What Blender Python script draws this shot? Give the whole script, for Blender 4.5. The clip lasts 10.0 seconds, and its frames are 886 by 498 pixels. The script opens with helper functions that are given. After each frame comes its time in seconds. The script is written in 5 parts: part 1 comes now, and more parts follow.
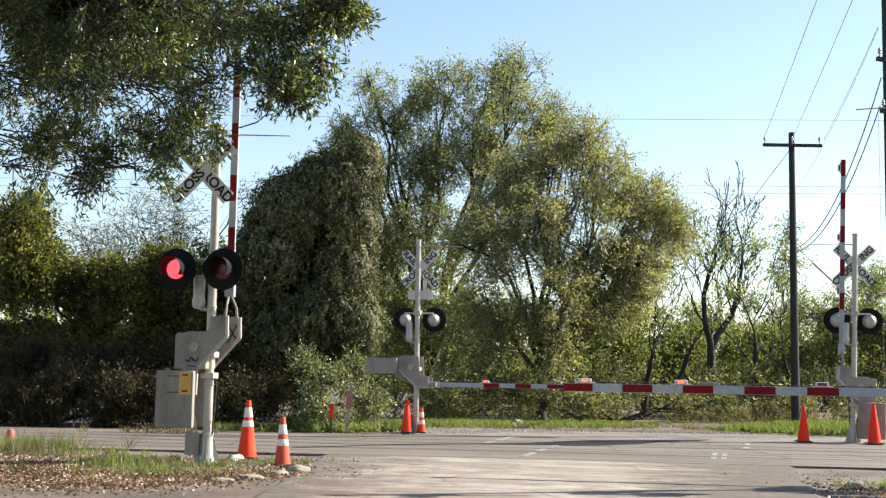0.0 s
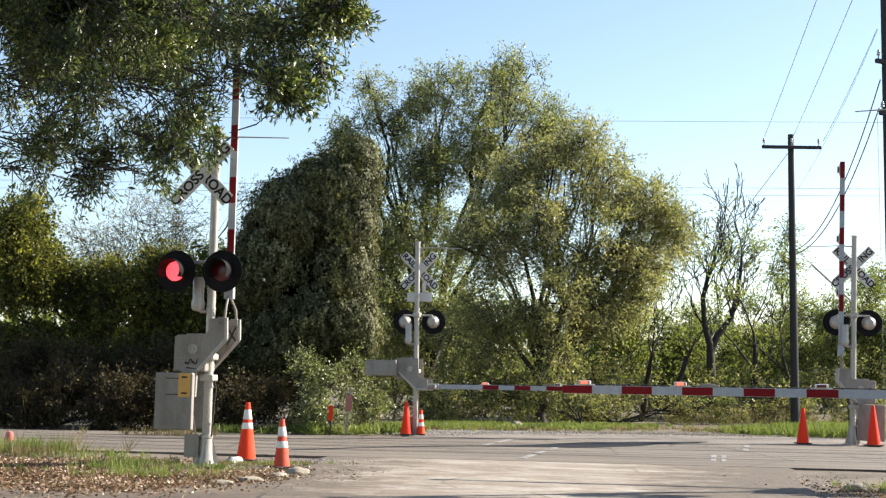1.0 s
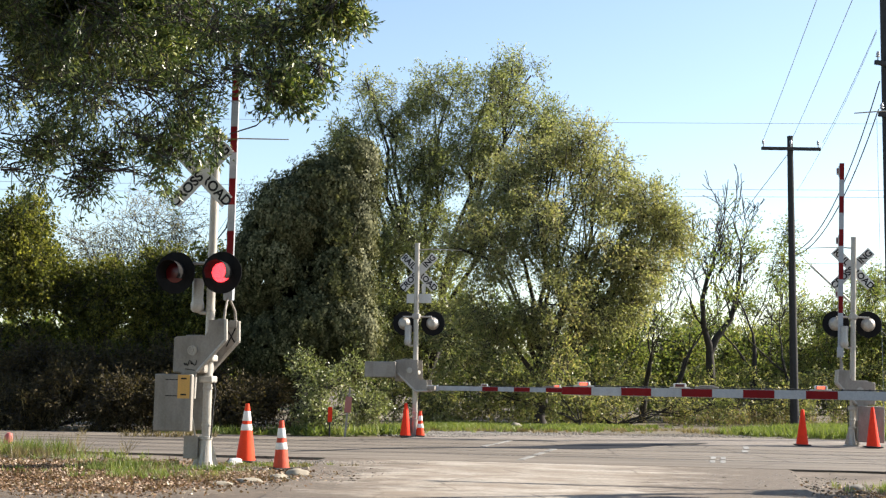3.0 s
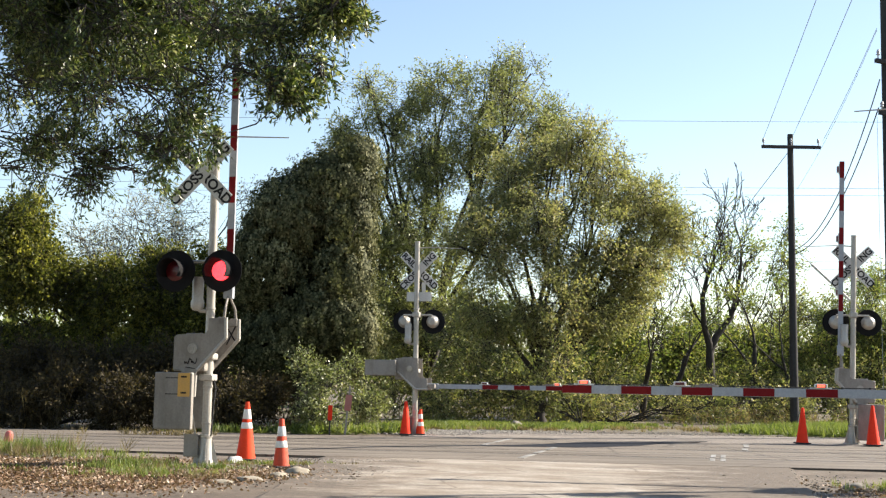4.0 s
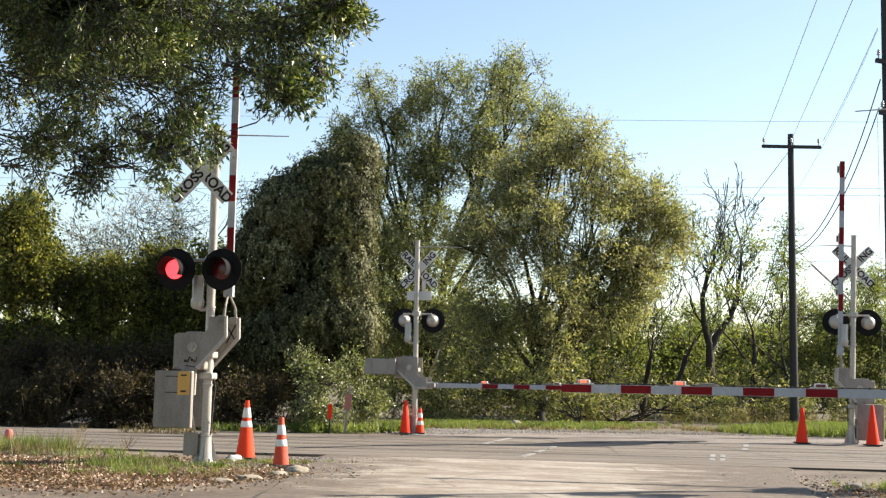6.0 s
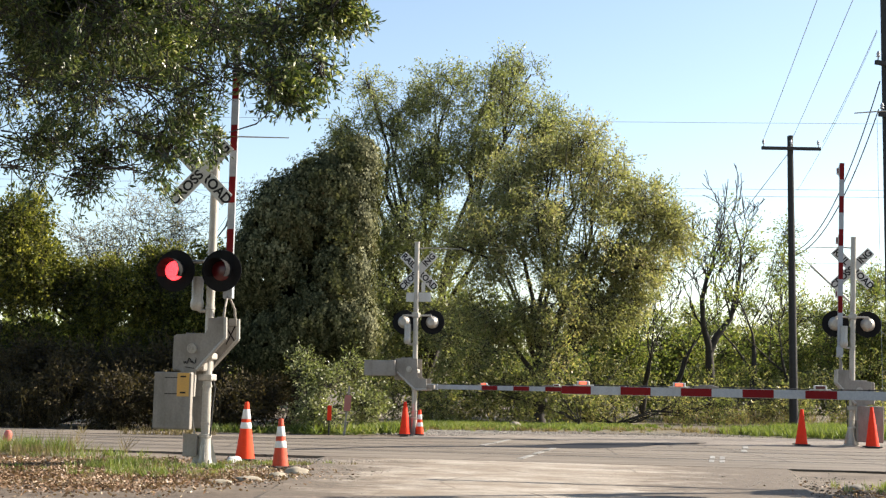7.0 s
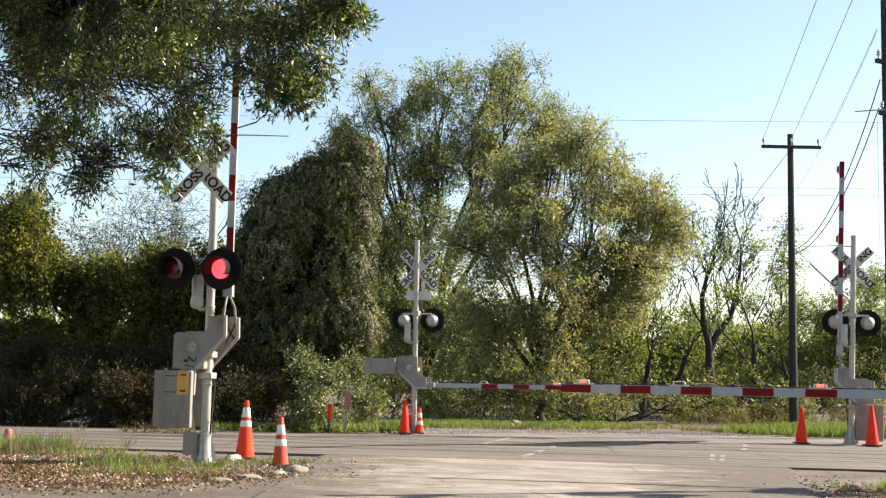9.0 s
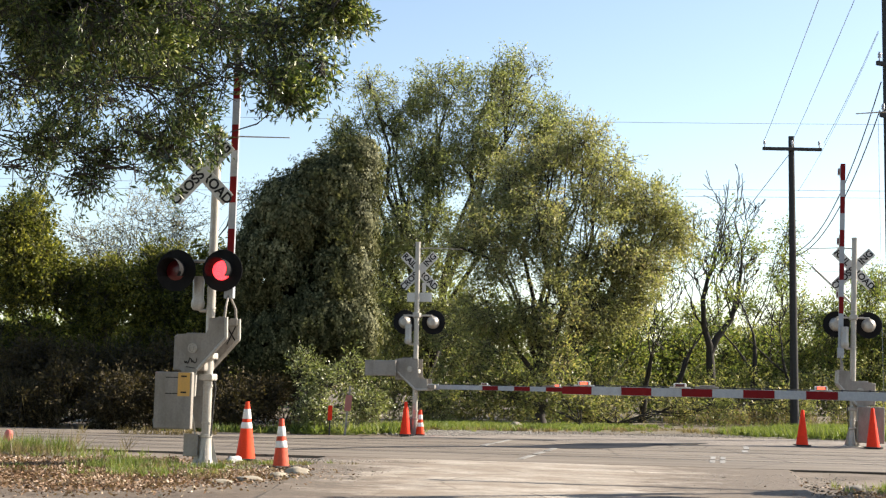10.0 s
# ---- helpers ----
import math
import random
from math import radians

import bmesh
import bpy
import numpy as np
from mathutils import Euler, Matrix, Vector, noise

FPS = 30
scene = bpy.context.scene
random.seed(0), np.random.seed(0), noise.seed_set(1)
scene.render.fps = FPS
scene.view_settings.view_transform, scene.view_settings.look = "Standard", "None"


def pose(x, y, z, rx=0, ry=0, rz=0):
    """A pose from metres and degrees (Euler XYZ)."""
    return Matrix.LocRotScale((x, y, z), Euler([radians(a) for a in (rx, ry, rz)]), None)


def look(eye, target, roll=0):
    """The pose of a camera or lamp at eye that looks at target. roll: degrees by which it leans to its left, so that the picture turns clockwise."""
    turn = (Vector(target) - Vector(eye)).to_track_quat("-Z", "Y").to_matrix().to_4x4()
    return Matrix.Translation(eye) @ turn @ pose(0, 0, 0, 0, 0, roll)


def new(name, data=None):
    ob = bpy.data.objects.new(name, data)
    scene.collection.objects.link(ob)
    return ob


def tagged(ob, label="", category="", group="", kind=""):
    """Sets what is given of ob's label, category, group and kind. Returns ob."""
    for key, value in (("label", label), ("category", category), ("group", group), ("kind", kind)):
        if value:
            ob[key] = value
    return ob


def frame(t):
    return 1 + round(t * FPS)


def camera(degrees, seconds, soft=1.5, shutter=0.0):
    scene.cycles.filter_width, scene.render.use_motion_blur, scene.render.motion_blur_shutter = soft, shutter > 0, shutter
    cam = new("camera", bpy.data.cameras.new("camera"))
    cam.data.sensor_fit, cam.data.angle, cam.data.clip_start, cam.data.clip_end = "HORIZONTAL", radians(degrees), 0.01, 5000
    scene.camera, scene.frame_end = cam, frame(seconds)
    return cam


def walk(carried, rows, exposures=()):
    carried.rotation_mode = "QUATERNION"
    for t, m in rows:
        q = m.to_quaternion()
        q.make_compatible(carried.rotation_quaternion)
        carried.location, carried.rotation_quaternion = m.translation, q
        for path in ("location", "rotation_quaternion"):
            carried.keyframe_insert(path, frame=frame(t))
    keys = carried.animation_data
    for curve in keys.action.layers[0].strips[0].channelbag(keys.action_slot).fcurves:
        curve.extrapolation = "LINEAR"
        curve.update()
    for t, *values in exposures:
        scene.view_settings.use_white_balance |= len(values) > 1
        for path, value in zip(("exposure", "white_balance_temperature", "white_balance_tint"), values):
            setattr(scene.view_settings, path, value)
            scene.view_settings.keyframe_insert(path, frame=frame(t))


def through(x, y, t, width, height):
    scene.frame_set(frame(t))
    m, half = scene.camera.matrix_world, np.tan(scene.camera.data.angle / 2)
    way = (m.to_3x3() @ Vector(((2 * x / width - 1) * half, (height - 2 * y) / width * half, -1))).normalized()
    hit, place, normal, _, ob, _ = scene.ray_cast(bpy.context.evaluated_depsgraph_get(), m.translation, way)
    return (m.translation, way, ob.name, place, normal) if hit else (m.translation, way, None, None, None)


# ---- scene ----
cam = camera(38.0, 10.0, 1.3)


def aim(turn, tilt, lean):
    """The camera on its stand, 1.22 m up: turned left, tilted up and leaning, in degrees."""
    return pose(0, 0, 1.22, 90 + tilt, 0, turn) @ pose(0, 0, 0, 0, 0, lean)


PATH = [(0.0, 0.0, 0.0, 0.0), (0.5, -0.7, 1.6, -0.1), (1.0, -1.15, 3.6, -0.4), (1.5, -1.8, 5.5, -0.5), (2.0, -2.0, 6.7, -0.5),
        (2.5, -2.2, 6.8, -0.3), (4.0, -2.0, 3.1, -0.2), (4.5, -1.8, 1.4, 0.0), (5.0, -1.6, -0.3, 0.3), (5.5, -1.3, 0.0, 1.4),
        (7.0, -2.5, 4.0, 2.5), (7.5, -2.5, 4.1, 2.7), (8.0, -2.5, 3.1, 2.4), (8.5, -2.6, 2.2, 2.1), (9.0, -2.5, 1.1, 2.8),
        (9.5, -2.2, 1.5, 3.7), (10.0, -0.9, 4.2, 4.0)]
STEP = 0.02516  # degrees of one unit of the small sway of the stand
EXPOSURE = 1.42
walk(cam, [(t, aim(a * STEP, 6.087 + b * STEP, 0.779 + c * 0.0573)) for t, a, b, c in PATH],
     [(0.0, EXPOSURE, 6500, 10), (2.5, EXPOSURE, 6530, 10), (4.5, EXPOSURE, 6720, 10), (10.0, EXPOSURE, 6820, 11)])

# ---- sky and sun: a low autumn sun from beyond the right-hand side ----
SUN_AZIMUTH, SUN_HEIGHT = 72.0, 32.0
world = bpy.data.worlds.new("sky")
scene.world = world
world.use_nodes = True
nt = world.node_tree
sky = nt.nodes.new("ShaderNodeTexSky")
sky.sky_type, sky.sun_disc = "NISHITA", False
sky.sun_elevation, sky.sun_rotation = radians(SUN_HEIGHT), radians(SUN_AZIMUTH)
sky.air_density, sky.dust_density, sky.ozone_density = 1.0, 0.5, 0.45
nt.links.new(sky.outputs[0], nt.nodes["Background"].inputs[0])
nt.nodes["Background"].inputs[1].default_value = 0.085
sun = new("sun", bpy.data.lights.new("sun", "SUN"))
sun.data.energy, sun.data.angle, sun.data.color = 5.0, radians(0.55), (1.0, 0.93, 0.82)
_a, _e = radians(SUN_AZIMUTH), radians(SUN_HEIGHT)
SUN_WAY = Vector((math.sin(_a) * math.cos(_e), math.cos(_a) * math.cos(_e), math.sin(_e)))
sun.matrix_world = look(SUN_WAY * 60, (0, 0, 0))


# ---- materials ----
def material(name, colour, rough=0.7, metal=0.0):
    m = bpy.data.materials.new(name)
    m.use_nodes = True
    b = m.node_tree.nodes["Principled BSDF"]
    b.inputs["Base Color"].default_value = (*colour, 1)
    b.inputs["Roughness"].default_value = rough
    b.inputs["Metallic"].default_value = metal
    return m


def node(m, kind, **inputs):
    n = m.node_tree.nodes.new(kind)
    for k, v in inputs.items():
        n.inputs[k].default_value = v
    return n


def link(m, a, b):
    m.node_tree.links.new(a, b)


def ramp(m, factor, stops):
    r = m.node_tree.nodes.new("ShaderNodeValToRGB")
    e = r.color_ramp.elements
    while len(e) < len(stops):
        e.new(0.5)
    for i, (p, c) in enumerate(stops):
        e[i].position, e[i].color = p, (*c, 1)
    link(m, factor, r.inputs[0])
    return r.outputs[0]


def mixed(m, factor, a, b, kind="MIX"):
    n = m.node_tree.nodes.new("ShaderNodeMix")
    n.data_type, n.blend_type = "RGBA", kind
    for slot, v in ((0, factor), (6, a), (7, b)):
        if isinstance(v, (int, float)):
            n.inputs[slot].default_value = v
        elif isinstance(v, tuple):
            n.inputs[slot].default_value = (*v, 1)
        else:
            link(m, v, n.inputs[slot])
    return n.outputs[2]


def place_noise(m, scale, detail=5, rough=0.6, stretch=(1, 1, 1)):
    c = node(m, "ShaderNodeTexCoord")
    mp = node(m, "ShaderNodeMapping", Scale=stretch)
    link(m, c.outputs["Object"], mp.inputs[0])
    n = node(m, "ShaderNodeTexNoise", Scale=scale, Detail=detail, Roughness=rough)
    link(m, mp.outputs[0], n.inputs["Vector"])
    return n.outputs[0]


def bump(m, height, strength, distance):
    n = node(m, "ShaderNodeBump", Strength=strength, Distance=distance)
    link(m, height, n.inputs["Height"])
    link(m, n.outputs[0], m.node_tree.nodes["Principled BSDF"].inputs["Normal"])


def worn(name, colour, dirt, rough=0.6, metal=0.0, scale=6.0, amount=0.5, stretch=(1, 1, 0.35)):
    """Painted or bare metal with stains in two sizes and a slightly uneven face."""
    m = material(name, colour, rough, metal)
    b = m.node_tree.nodes["Principled BSDF"]
    big = ramp(m, place_noise(m, scale, 6, 0.65, stretch), [(0.42, (0, 0, 0)), (0.75, (amount,) * 3)])
    fine = ramp(m, place_noise(m, scale * 11, 3), [(0.35, (0.86,) * 3), (0.7, (1.05,) * 3)])
    col = mixed(m, big, colour, dirt)
    link(m, mixed(m, 1.0, col, fine, "MULTIPLY"), b.inputs["Base Color"])
    r = ramp(m, place_noise(m, scale * 3, 4), [(0.3, (rough - 0.1,) * 3), (0.7, (min(1, rough + 0.15),) * 3)])
    link(m, r, b.inputs["Roughness"])
    bump(m, place_noise(m, scale * 8, 4), 0.25, 0.004)
    return m


def leaf_material(name, stops, through=0.35, rough=0.5, gloss=0.35):
    m = material(name, stops[0][1], rough)
    t = m.node_tree
    b = t.nodes["Principled BSDF"]
    b.inputs["Specular IOR Level"].default_value = gloss
    g = node(m, "ShaderNodeNewGeometry")
    patch = place_noise(m, 0.55, 3)
    f = node(m, "ShaderNodeMath")
    f.operation = "MULTIPLY_ADD"
    link(m, g.outputs["Random Per Island"], f.inputs[0])
    f.inputs[1].default_value = 0.55
    s = node(m, "ShaderNodeMath")
    s.operation = "MULTIPLY_ADD"
    link(m, patch, s.inputs[0])
    s.inputs[1].default_value, s.inputs[2].default_value = 0.9, -0.22
    link(m, s.outputs[0], f.inputs[2])
    col = ramp(m, f.outputs[0], stops)
    link(m, col, b.inputs["Base Color"])
    tr = node(m, "ShaderNodeBsdfTranslucent")
    link(m, mixed(m, 1.0, col, (1.45, 1.5, 0.8), "MULTIPLY"), tr.inputs[0])
    mx = node(m, "ShaderNodeMixShader", Fac=through)
    link(m, b.outputs[0], mx.inputs[1])
    link(m, tr.outputs[0], mx.inputs[2])
    link(m, mx.outputs[0], t.nodes["Material Output"].inputs[0])
    return m


ALUMINIUM = worn("weathered_aluminium", (0.423, 0.396, 0.354), (0.221, 0.189, 0.152), 0.45, 0.3, 3.0, 0.6)
GREY_PAINT = worn("grey_paint", (0.262, 0.236, 0.205), (0.118, 0.096, 0.072), 0.6, 0.0, 3.0, 0.85)
WHITE_PAINT = worn("white_paint", (0.594, 0.585, 0.558), (0.378, 0.351, 0.306), 0.5, 0.0, 5.0, 0.5)
RED_SHEET = worn("red_sheeting", (0.171, 0.007, 0.009), (0.117, 0.011, 0.011), 0.65, 0.0, 6.0, 0.5)
WHITE_SHEET = worn("white_sheeting", (0.361, 0.382, 0.404), (0.260, 0.260, 0.260), 0.45, 0.0, 6.0, 0.5)
BLACK_PAINT = worn("black_paint", (0.010, 0.010, 0.011), (0.022, 0.02, 0.019), 0.9, 0.0, 5.0, 0.6)
INK = material("sign_ink", (0.015, 0.015, 0.016), 0.6)
YELLOW = worn("amber_plate", (0.62, 0.34, 0.07), (0.4, 0.25, 0.1), 0.5)
STEEL = worn("rail_steel", (0.35, 0.33, 0.31), (0.16, 0.10, 0.07), 0.35, 0.8, 8.0, 0.6, (1, 1, 1))
RUBBER = worn("black_rubber", (0.02, 0.02, 0.02), (0.06, 0.055, 0.05), 0.85)
CONE_ORANGE = worn("cone_orange", (0.78, 0.056, 0.018), (0.5, 0.085, 0.03), 0.65, 0.0, 6.0, 0.45)
CONE_DIRTY = worn("dirty_cone_orange", (0.62, 0.062, 0.022), (0.22, 0.075, 0.04), 0.75, 0.0, 5.0, 0.8)
CONE_RED = worn("cone_vermilion", (0.85, 0.042, 0.014), (0.6, 0.05, 0.02), 0.65, 0.0, 6.0, 0.4)
COLLAR = worn("white_collar", (0.75, 0.74, 0.72), (0.45, 0.40, 0.35), 0.35)
BARK = worn("bark", (0.036, 0.029, 0.023), (0.016, 0.014, 0.011), 0.9, 0.0, 5.0, 0.8)
POLE_WOOD = worn("pole_wood", (0.032, 0.030, 0.030), (0.016, 0.016, 0.017), 0.85, 0.0, 4.0, 0.7, (1, 1, 0.05))
CABLE = material("cable", (0.05, 0.05, 0.055), 0.6)
# Pale blue-grey: the faintness of thin, distant wires is put into the colour.
FAINT_CABLE = material("faint_cable", (0.25, 0.28, 0.32), 0.6)
INSULATOR = material("porcelain", (0.35, 0.36, 0.38), 0.25)
CONCRETE_BLOCK = worn("concrete_block", (0.180, 0.159, 0.132), (0.102, 0.087, 0.069), 0.9, 0.0, 9.0, 0.6, (1, 1, 1))


for _m in (RED_SHEET, WHITE_SHEET, CONE_ORANGE, CONE_RED, INK, BLACK_PAINT):
    _m.node_tree.nodes["Principled BSDF"].inputs["Specular IOR Level"].default_value = 0.15


def glow(name, colour, strength):
    m = material(name, colour, 0.4)
    b = m.node_tree.nodes["Principled BSDF"]
    b.inputs["Emission Color"].default_value = (*colour, 1)
    b.inputs["Emission Strength"].default_value = strength
    return m


RED_GLOW = glow("lit_red_diodes", (1.0, 0.042, 0.055), 2.2)
_v = node(RED_GLOW, "ShaderNodeTexVoronoi", Scale=62.0)
_c = node(RED_GLOW, "ShaderNodeTexCoord")
link(RED_GLOW, _c.outputs["Object"], _v.inputs["Vector"])
_s = ramp(RED_GLOW, _v.outputs["Distance"], [(0.15, (2.8,) * 3), (0.6, (0.75,) * 3)])
link(RED_GLOW, _s, RED_GLOW.node_tree.nodes["Principled BSDF"].inputs["Emission Strength"])
ARM_GLOW = glow("lit_amber_red_lens", (1.0, 0.10, 0.05), 1.0)
DARK_LENS = material("unlit_red_lens", (0.09, 0.006, 0.008), 0.28)


def edge_soil(m, shear, x0, x1, y1, soil):
    """Lets soil creep over the long sides of a slab, in an uneven band of about a metre."""
    b = m.node_tree.nodes["Principled BSDF"]
    old = b.inputs["Base Color"].links[0].from_socket
    xyz = node(m, "ShaderNodeSeparateXYZ")
    link(m, node(m, "ShaderNodeTexCoord").outputs["Object"], xyz.inputs[0])

    def calc(op, a, c):
        n = node(m, "ShaderNodeMath")
        n.operation = op
        for k, v in enumerate((a, c)):
            if isinstance(v, (int, float)):
                n.inputs[k].default_value = v
            else:
                link(m, v, n.inputs[k])
        return n.outputs[0]
    side = calc("ADD", xyz.outputs[0], calc("MULTIPLY", calc("SUBTRACT", y1, xyz.outputs[1]), -shear))
    near = calc("MINIMUM", calc("SUBTRACT", side, x0), calc("SUBTRACT", x1, xyz.outputs[0]))
    rag = calc("MULTIPLY", calc("SUBTRACT", place_noise(m, 1.3, 7, 0.68, (0.7, 1.3, 1)), 0.5), 4.2)
    f = calc("ADD", calc("MULTIPLY", near, 0.55), rag)
    earth = mixed(m, 1.0, soil, ramp(m, place_noise(m, 9.0, 6, 0.75), [(0.3, (0.5,) * 3), (0.55, (1.0,) * 3), (0.75, (1.3,) * 3)]), "MULTIPLY")
    link(m, mixed(m, ramp(m, f, [(0.15, (0, 0, 0)), (0.75, (1, 1, 1))]), earth, old), b.inputs["Base Color"])


def ground_material(name, low, mid, high, patch, grain, rough=0.95, lift=0.02, stretch=(1, 1, 1), cracks=0.0, drift=None):
    m = material(name, mid, rough)
    b = m.node_tree.nodes["Principled BSDF"]
    wide = ramp(m, place_noise(m, patch, 6, 0.6, stretch), [(0.36, low), (0.52, mid), (0.70, high)])
    fine = ramp(m, place_noise(m, grain, 4, 0.7), [(0.25, (0.6,) * 3), (0.55, (1.0,) * 3), (0.8, (1.25,) * 3)])
    col = mixed(m, 1.0, wide, fine, "MULTIPLY")
    if cracks:
        c = node(m, "ShaderNodeTexCoord")
        n = node(m, "ShaderNodeTexNoise", Scale=1.6, Detail=4.0)
        link(m, c.outputs["Object"], n.inputs["Vector"])
        w = mixed(m, 0.12, c.outputs["Object"], n.outputs["Color"], "ADD")
        v = node(m, "ShaderNodeTexVoronoi", Scale=cracks)
        v.feature = "DISTANCE_TO_EDGE"
        link(m, w, v.inputs["Vector"])
        col = mixed(m, 1.0, col, ramp(m, v.outputs["Distance"], [(0.0, (0.45, 0.42, 0.4)), (0.012, (1, 1, 1))]), "MULTIPLY")
    if drift:
        col = mixed(m, ramp(m, place_noise(m, 0.8, 7, 0.7), [(0.44, (0, 0, 0)), (0.60, (0.85,) * 3)]), col, drift)
    stain = ramp(m, place_noise(m, patch * 3.1, 5, 0.65, stretch), [(0.3, (0.72, 0.70, 0.67)), (0.55, (1.04, 1.04, 1.04))])
    link(m, mixed(m, 1.0, col, stain, "MULTIPLY"), b.inputs["Base Color"])
    bump(m, place_noise(m, grain, 5, 0.7), 0.8, lift)
    return m


SOIL = ground_material("dry_soil", (0.083, 0.060, 0.042), (0.131, 0.100, 0.073), (0.180, 0.145, 0.111), 0.5, 9.0)
CONCRETE_LOOK = ((0.204, 0.167, 0.129), (0.311, 0.269, 0.221), (0.388, 0.349, 0.301), 0.7, 14.0, 0.9, 0.012, (0.5, 1.4, 1), 0.38, (0.190, 0.146, 0.106))
DUSTY_CONCRETE = ground_material("dusty_concrete", *CONCRETE_LOOK)
ROAD_TOP = ground_material("dusty_road", *CONCRETE_LOOK)
edge_soil(ROAD_TOP, 0.23, 0.9, 7.7, 3.9, (0.118, 0.090, 0.066))
ASPHALT = ground_material("worn_asphalt", (0.072, 0.057, 0.042), (0.154, 0.125, 0.097), (0.220, 0.185, 0.145), 0.9, 40.0, 0.85, 0.006, (0.12, 2.2, 1), 0.3)
# Dark matt colour standing in for a cast shadow on the asphalt.
SHADOW_DARK = material("dark_shadow_streak", (0.022, 0.024, 0.03), 0.95)
SHADOW_DARK.node_tree.nodes["Principled BSDF"].inputs["Specular IOR Level"].default_value = 0.08
LINE_PAINT = ground_material("road_paint", (0.154, 0.144, 0.130), (0.250, 0.240, 0.221), (0.403, 0.394, 0.365), 3.0, 25.0, 0.7, 0.003)
MEADOW = ground_material("meadow_soil", (0.104, 0.080, 0.052), (0.128, 0.102, 0.068), (0.088, 0.096, 0.040), 0.4, 8.0)
GRAVEL_BED = ground_material("gravel_bed", (0.125, 0.104, 0.086), (0.192, 0.162, 0.136), (0.259, 0.222, 0.190), 0.6, 12.0)


# ---- mesh helpers ----
def part(name, bm, mat, parent=None, label="", smooth=False):
    me = bpy.data.meshes.new(name)
    bmesh.ops.recalc_face_normals(bm, faces=bm.faces)
    bm.to_mesh(me)
    bm.free()
    me.materials.append(mat)
    if smooth:
        me.shade_smooth()
        me.set_sharp_from_angle(angle=radians(40))
    ob = new(name, me)
    ob.parent = parent
    if label:
        tagged(ob, label)
    return ob


def arrays(name, verts, faces, mat, parent=None, label="", smooth=False):
    me = bpy.data.meshes.new(name)
    v, f = np.asarray(verts, dtype=np.float32), np.asarray(faces, dtype=np.int32)
    k = f.shape[1]
    me.vertices.add(len(v))
    me.vertices.foreach_set("co", v.ravel())
    me.loops.add(f.size)
    me.loops.foreach_set("vertex_index", f.ravel())
    me.polygons.add(len(f))
    me.polygons.foreach_set("loop_start", np.arange(0, f.size, k, dtype=np.int32))
    me.update(calc_edges=True)
    me.materials.append(mat)
    if smooth:
        me.shade_smooth()
    ob = new(name, me)
    ob.parent = parent
    if label:
        tagged(ob, label)
    return ob


def box(bm, x0, x1, y0, y1, z0, z1, bevel=0.0):
    m = Matrix.LocRotScale(((x0 + x1) / 2, (y0 + y1) / 2, (z0 + z1) / 2), None, (abs(x1 - x0), abs(y1 - y0), abs(z1 - z0)))
    vs = bmesh.ops.create_cube(bm, size=1, matrix=m)["verts"]
    if bevel:
        es = {e for v in vs for e in v.link_edges}
        bmesh.ops.bevel(bm, geom=list(es), offset=bevel, segments=2, affect="EDGES", profile=0.5)
    return bm


def rod(bm, a, b, r0, r1=None, seg=12):
    a, b = Vector(a), Vector(b)
    m = Matrix.Translation((a + b) / 2) @ (b - a).to_track_quat("Z", "Y").to_matrix().to_4x4()
    bmesh.ops.create_cone(bm, cap_ends=True, segments=seg, radius1=r0, radius2=r0 if r1 is None else r1, depth=(b - a).length, matrix=m)
    return bm


def prism(bm, outline, y0, y1, bevel=0.0):
    lo = [bm.verts.new((x, y0, z)) for x, z in outline]
    hi = [bm.verts.new((x, y1, z)) for x, z in outline]
    n = len(outline)
    faces = [bm.faces.new(lo), bm.faces.new(hi)] + [bm.faces.new((lo[i], lo[(i + 1) % n], hi[(i + 1) % n], hi[i])) for i in range(n)]
    if bevel:
        bmesh.ops.bevel(bm, geom=list({e for f in faces[:2] for e in f.edges}), offset=bevel, segments=1, affect="EDGES")
    return bm


def lathe(bm, profile, matrix=None, seg=24, cut=None):
    """A turned body round z from (radius, height) pairs; cut: keep the angles from, to (degrees)."""
    a0, a1 = (0, 360) if cut is None else cut
    full = cut is None
    count = seg if full else seg + 1
    rings = []
    for r, z in profile:
        ring = []
        for i in range(count):
            a = radians(a0 + (a1 - a0) * i / seg)
            p = Vector((r * math.cos(a), r * math.sin(a), z))
            ring.append(bm.verts.new(matrix @ p if matrix else p))
        rings.append(ring)
    for u, v in zip(rings, rings[1:]):
        for i in range(count if full else count - 1):
            j = (i + 1) % count
            bm.faces.new((u[i], u[j], v[j], v[i]))
    return bm


def bm_new():
    return bmesh.new()


def tubes(paths, seg=5):
    """Tapered tubes along lists of (point, radius); returns vertices and faces."""
    vs, fs = [], []
    for path in paths:
        base = len(vs)
        for i, (p, r) in enumerate(path):
            p = Vector(p)
            d = (Vector(path[min(i + 1, len(path) - 1)][0]) - Vector(path[max(i - 1, 0)][0])).normalized()
            s = d.orthogonal().normalized()
            t = d.cross(s)
            for k in range(seg):
                a = 2 * math.pi * k / seg
                vs.append(p + (s * math.cos(a) + t * math.sin(a)) * r)
        for i in range(len(path) - 1):
            for k in range(seg):
                q = (k + 1) % seg
                fs.append((base + i * seg + k, base + i * seg + q, base + (i + 1) * seg + q, base + (i + 1) * seg + k))
    return vs, fs


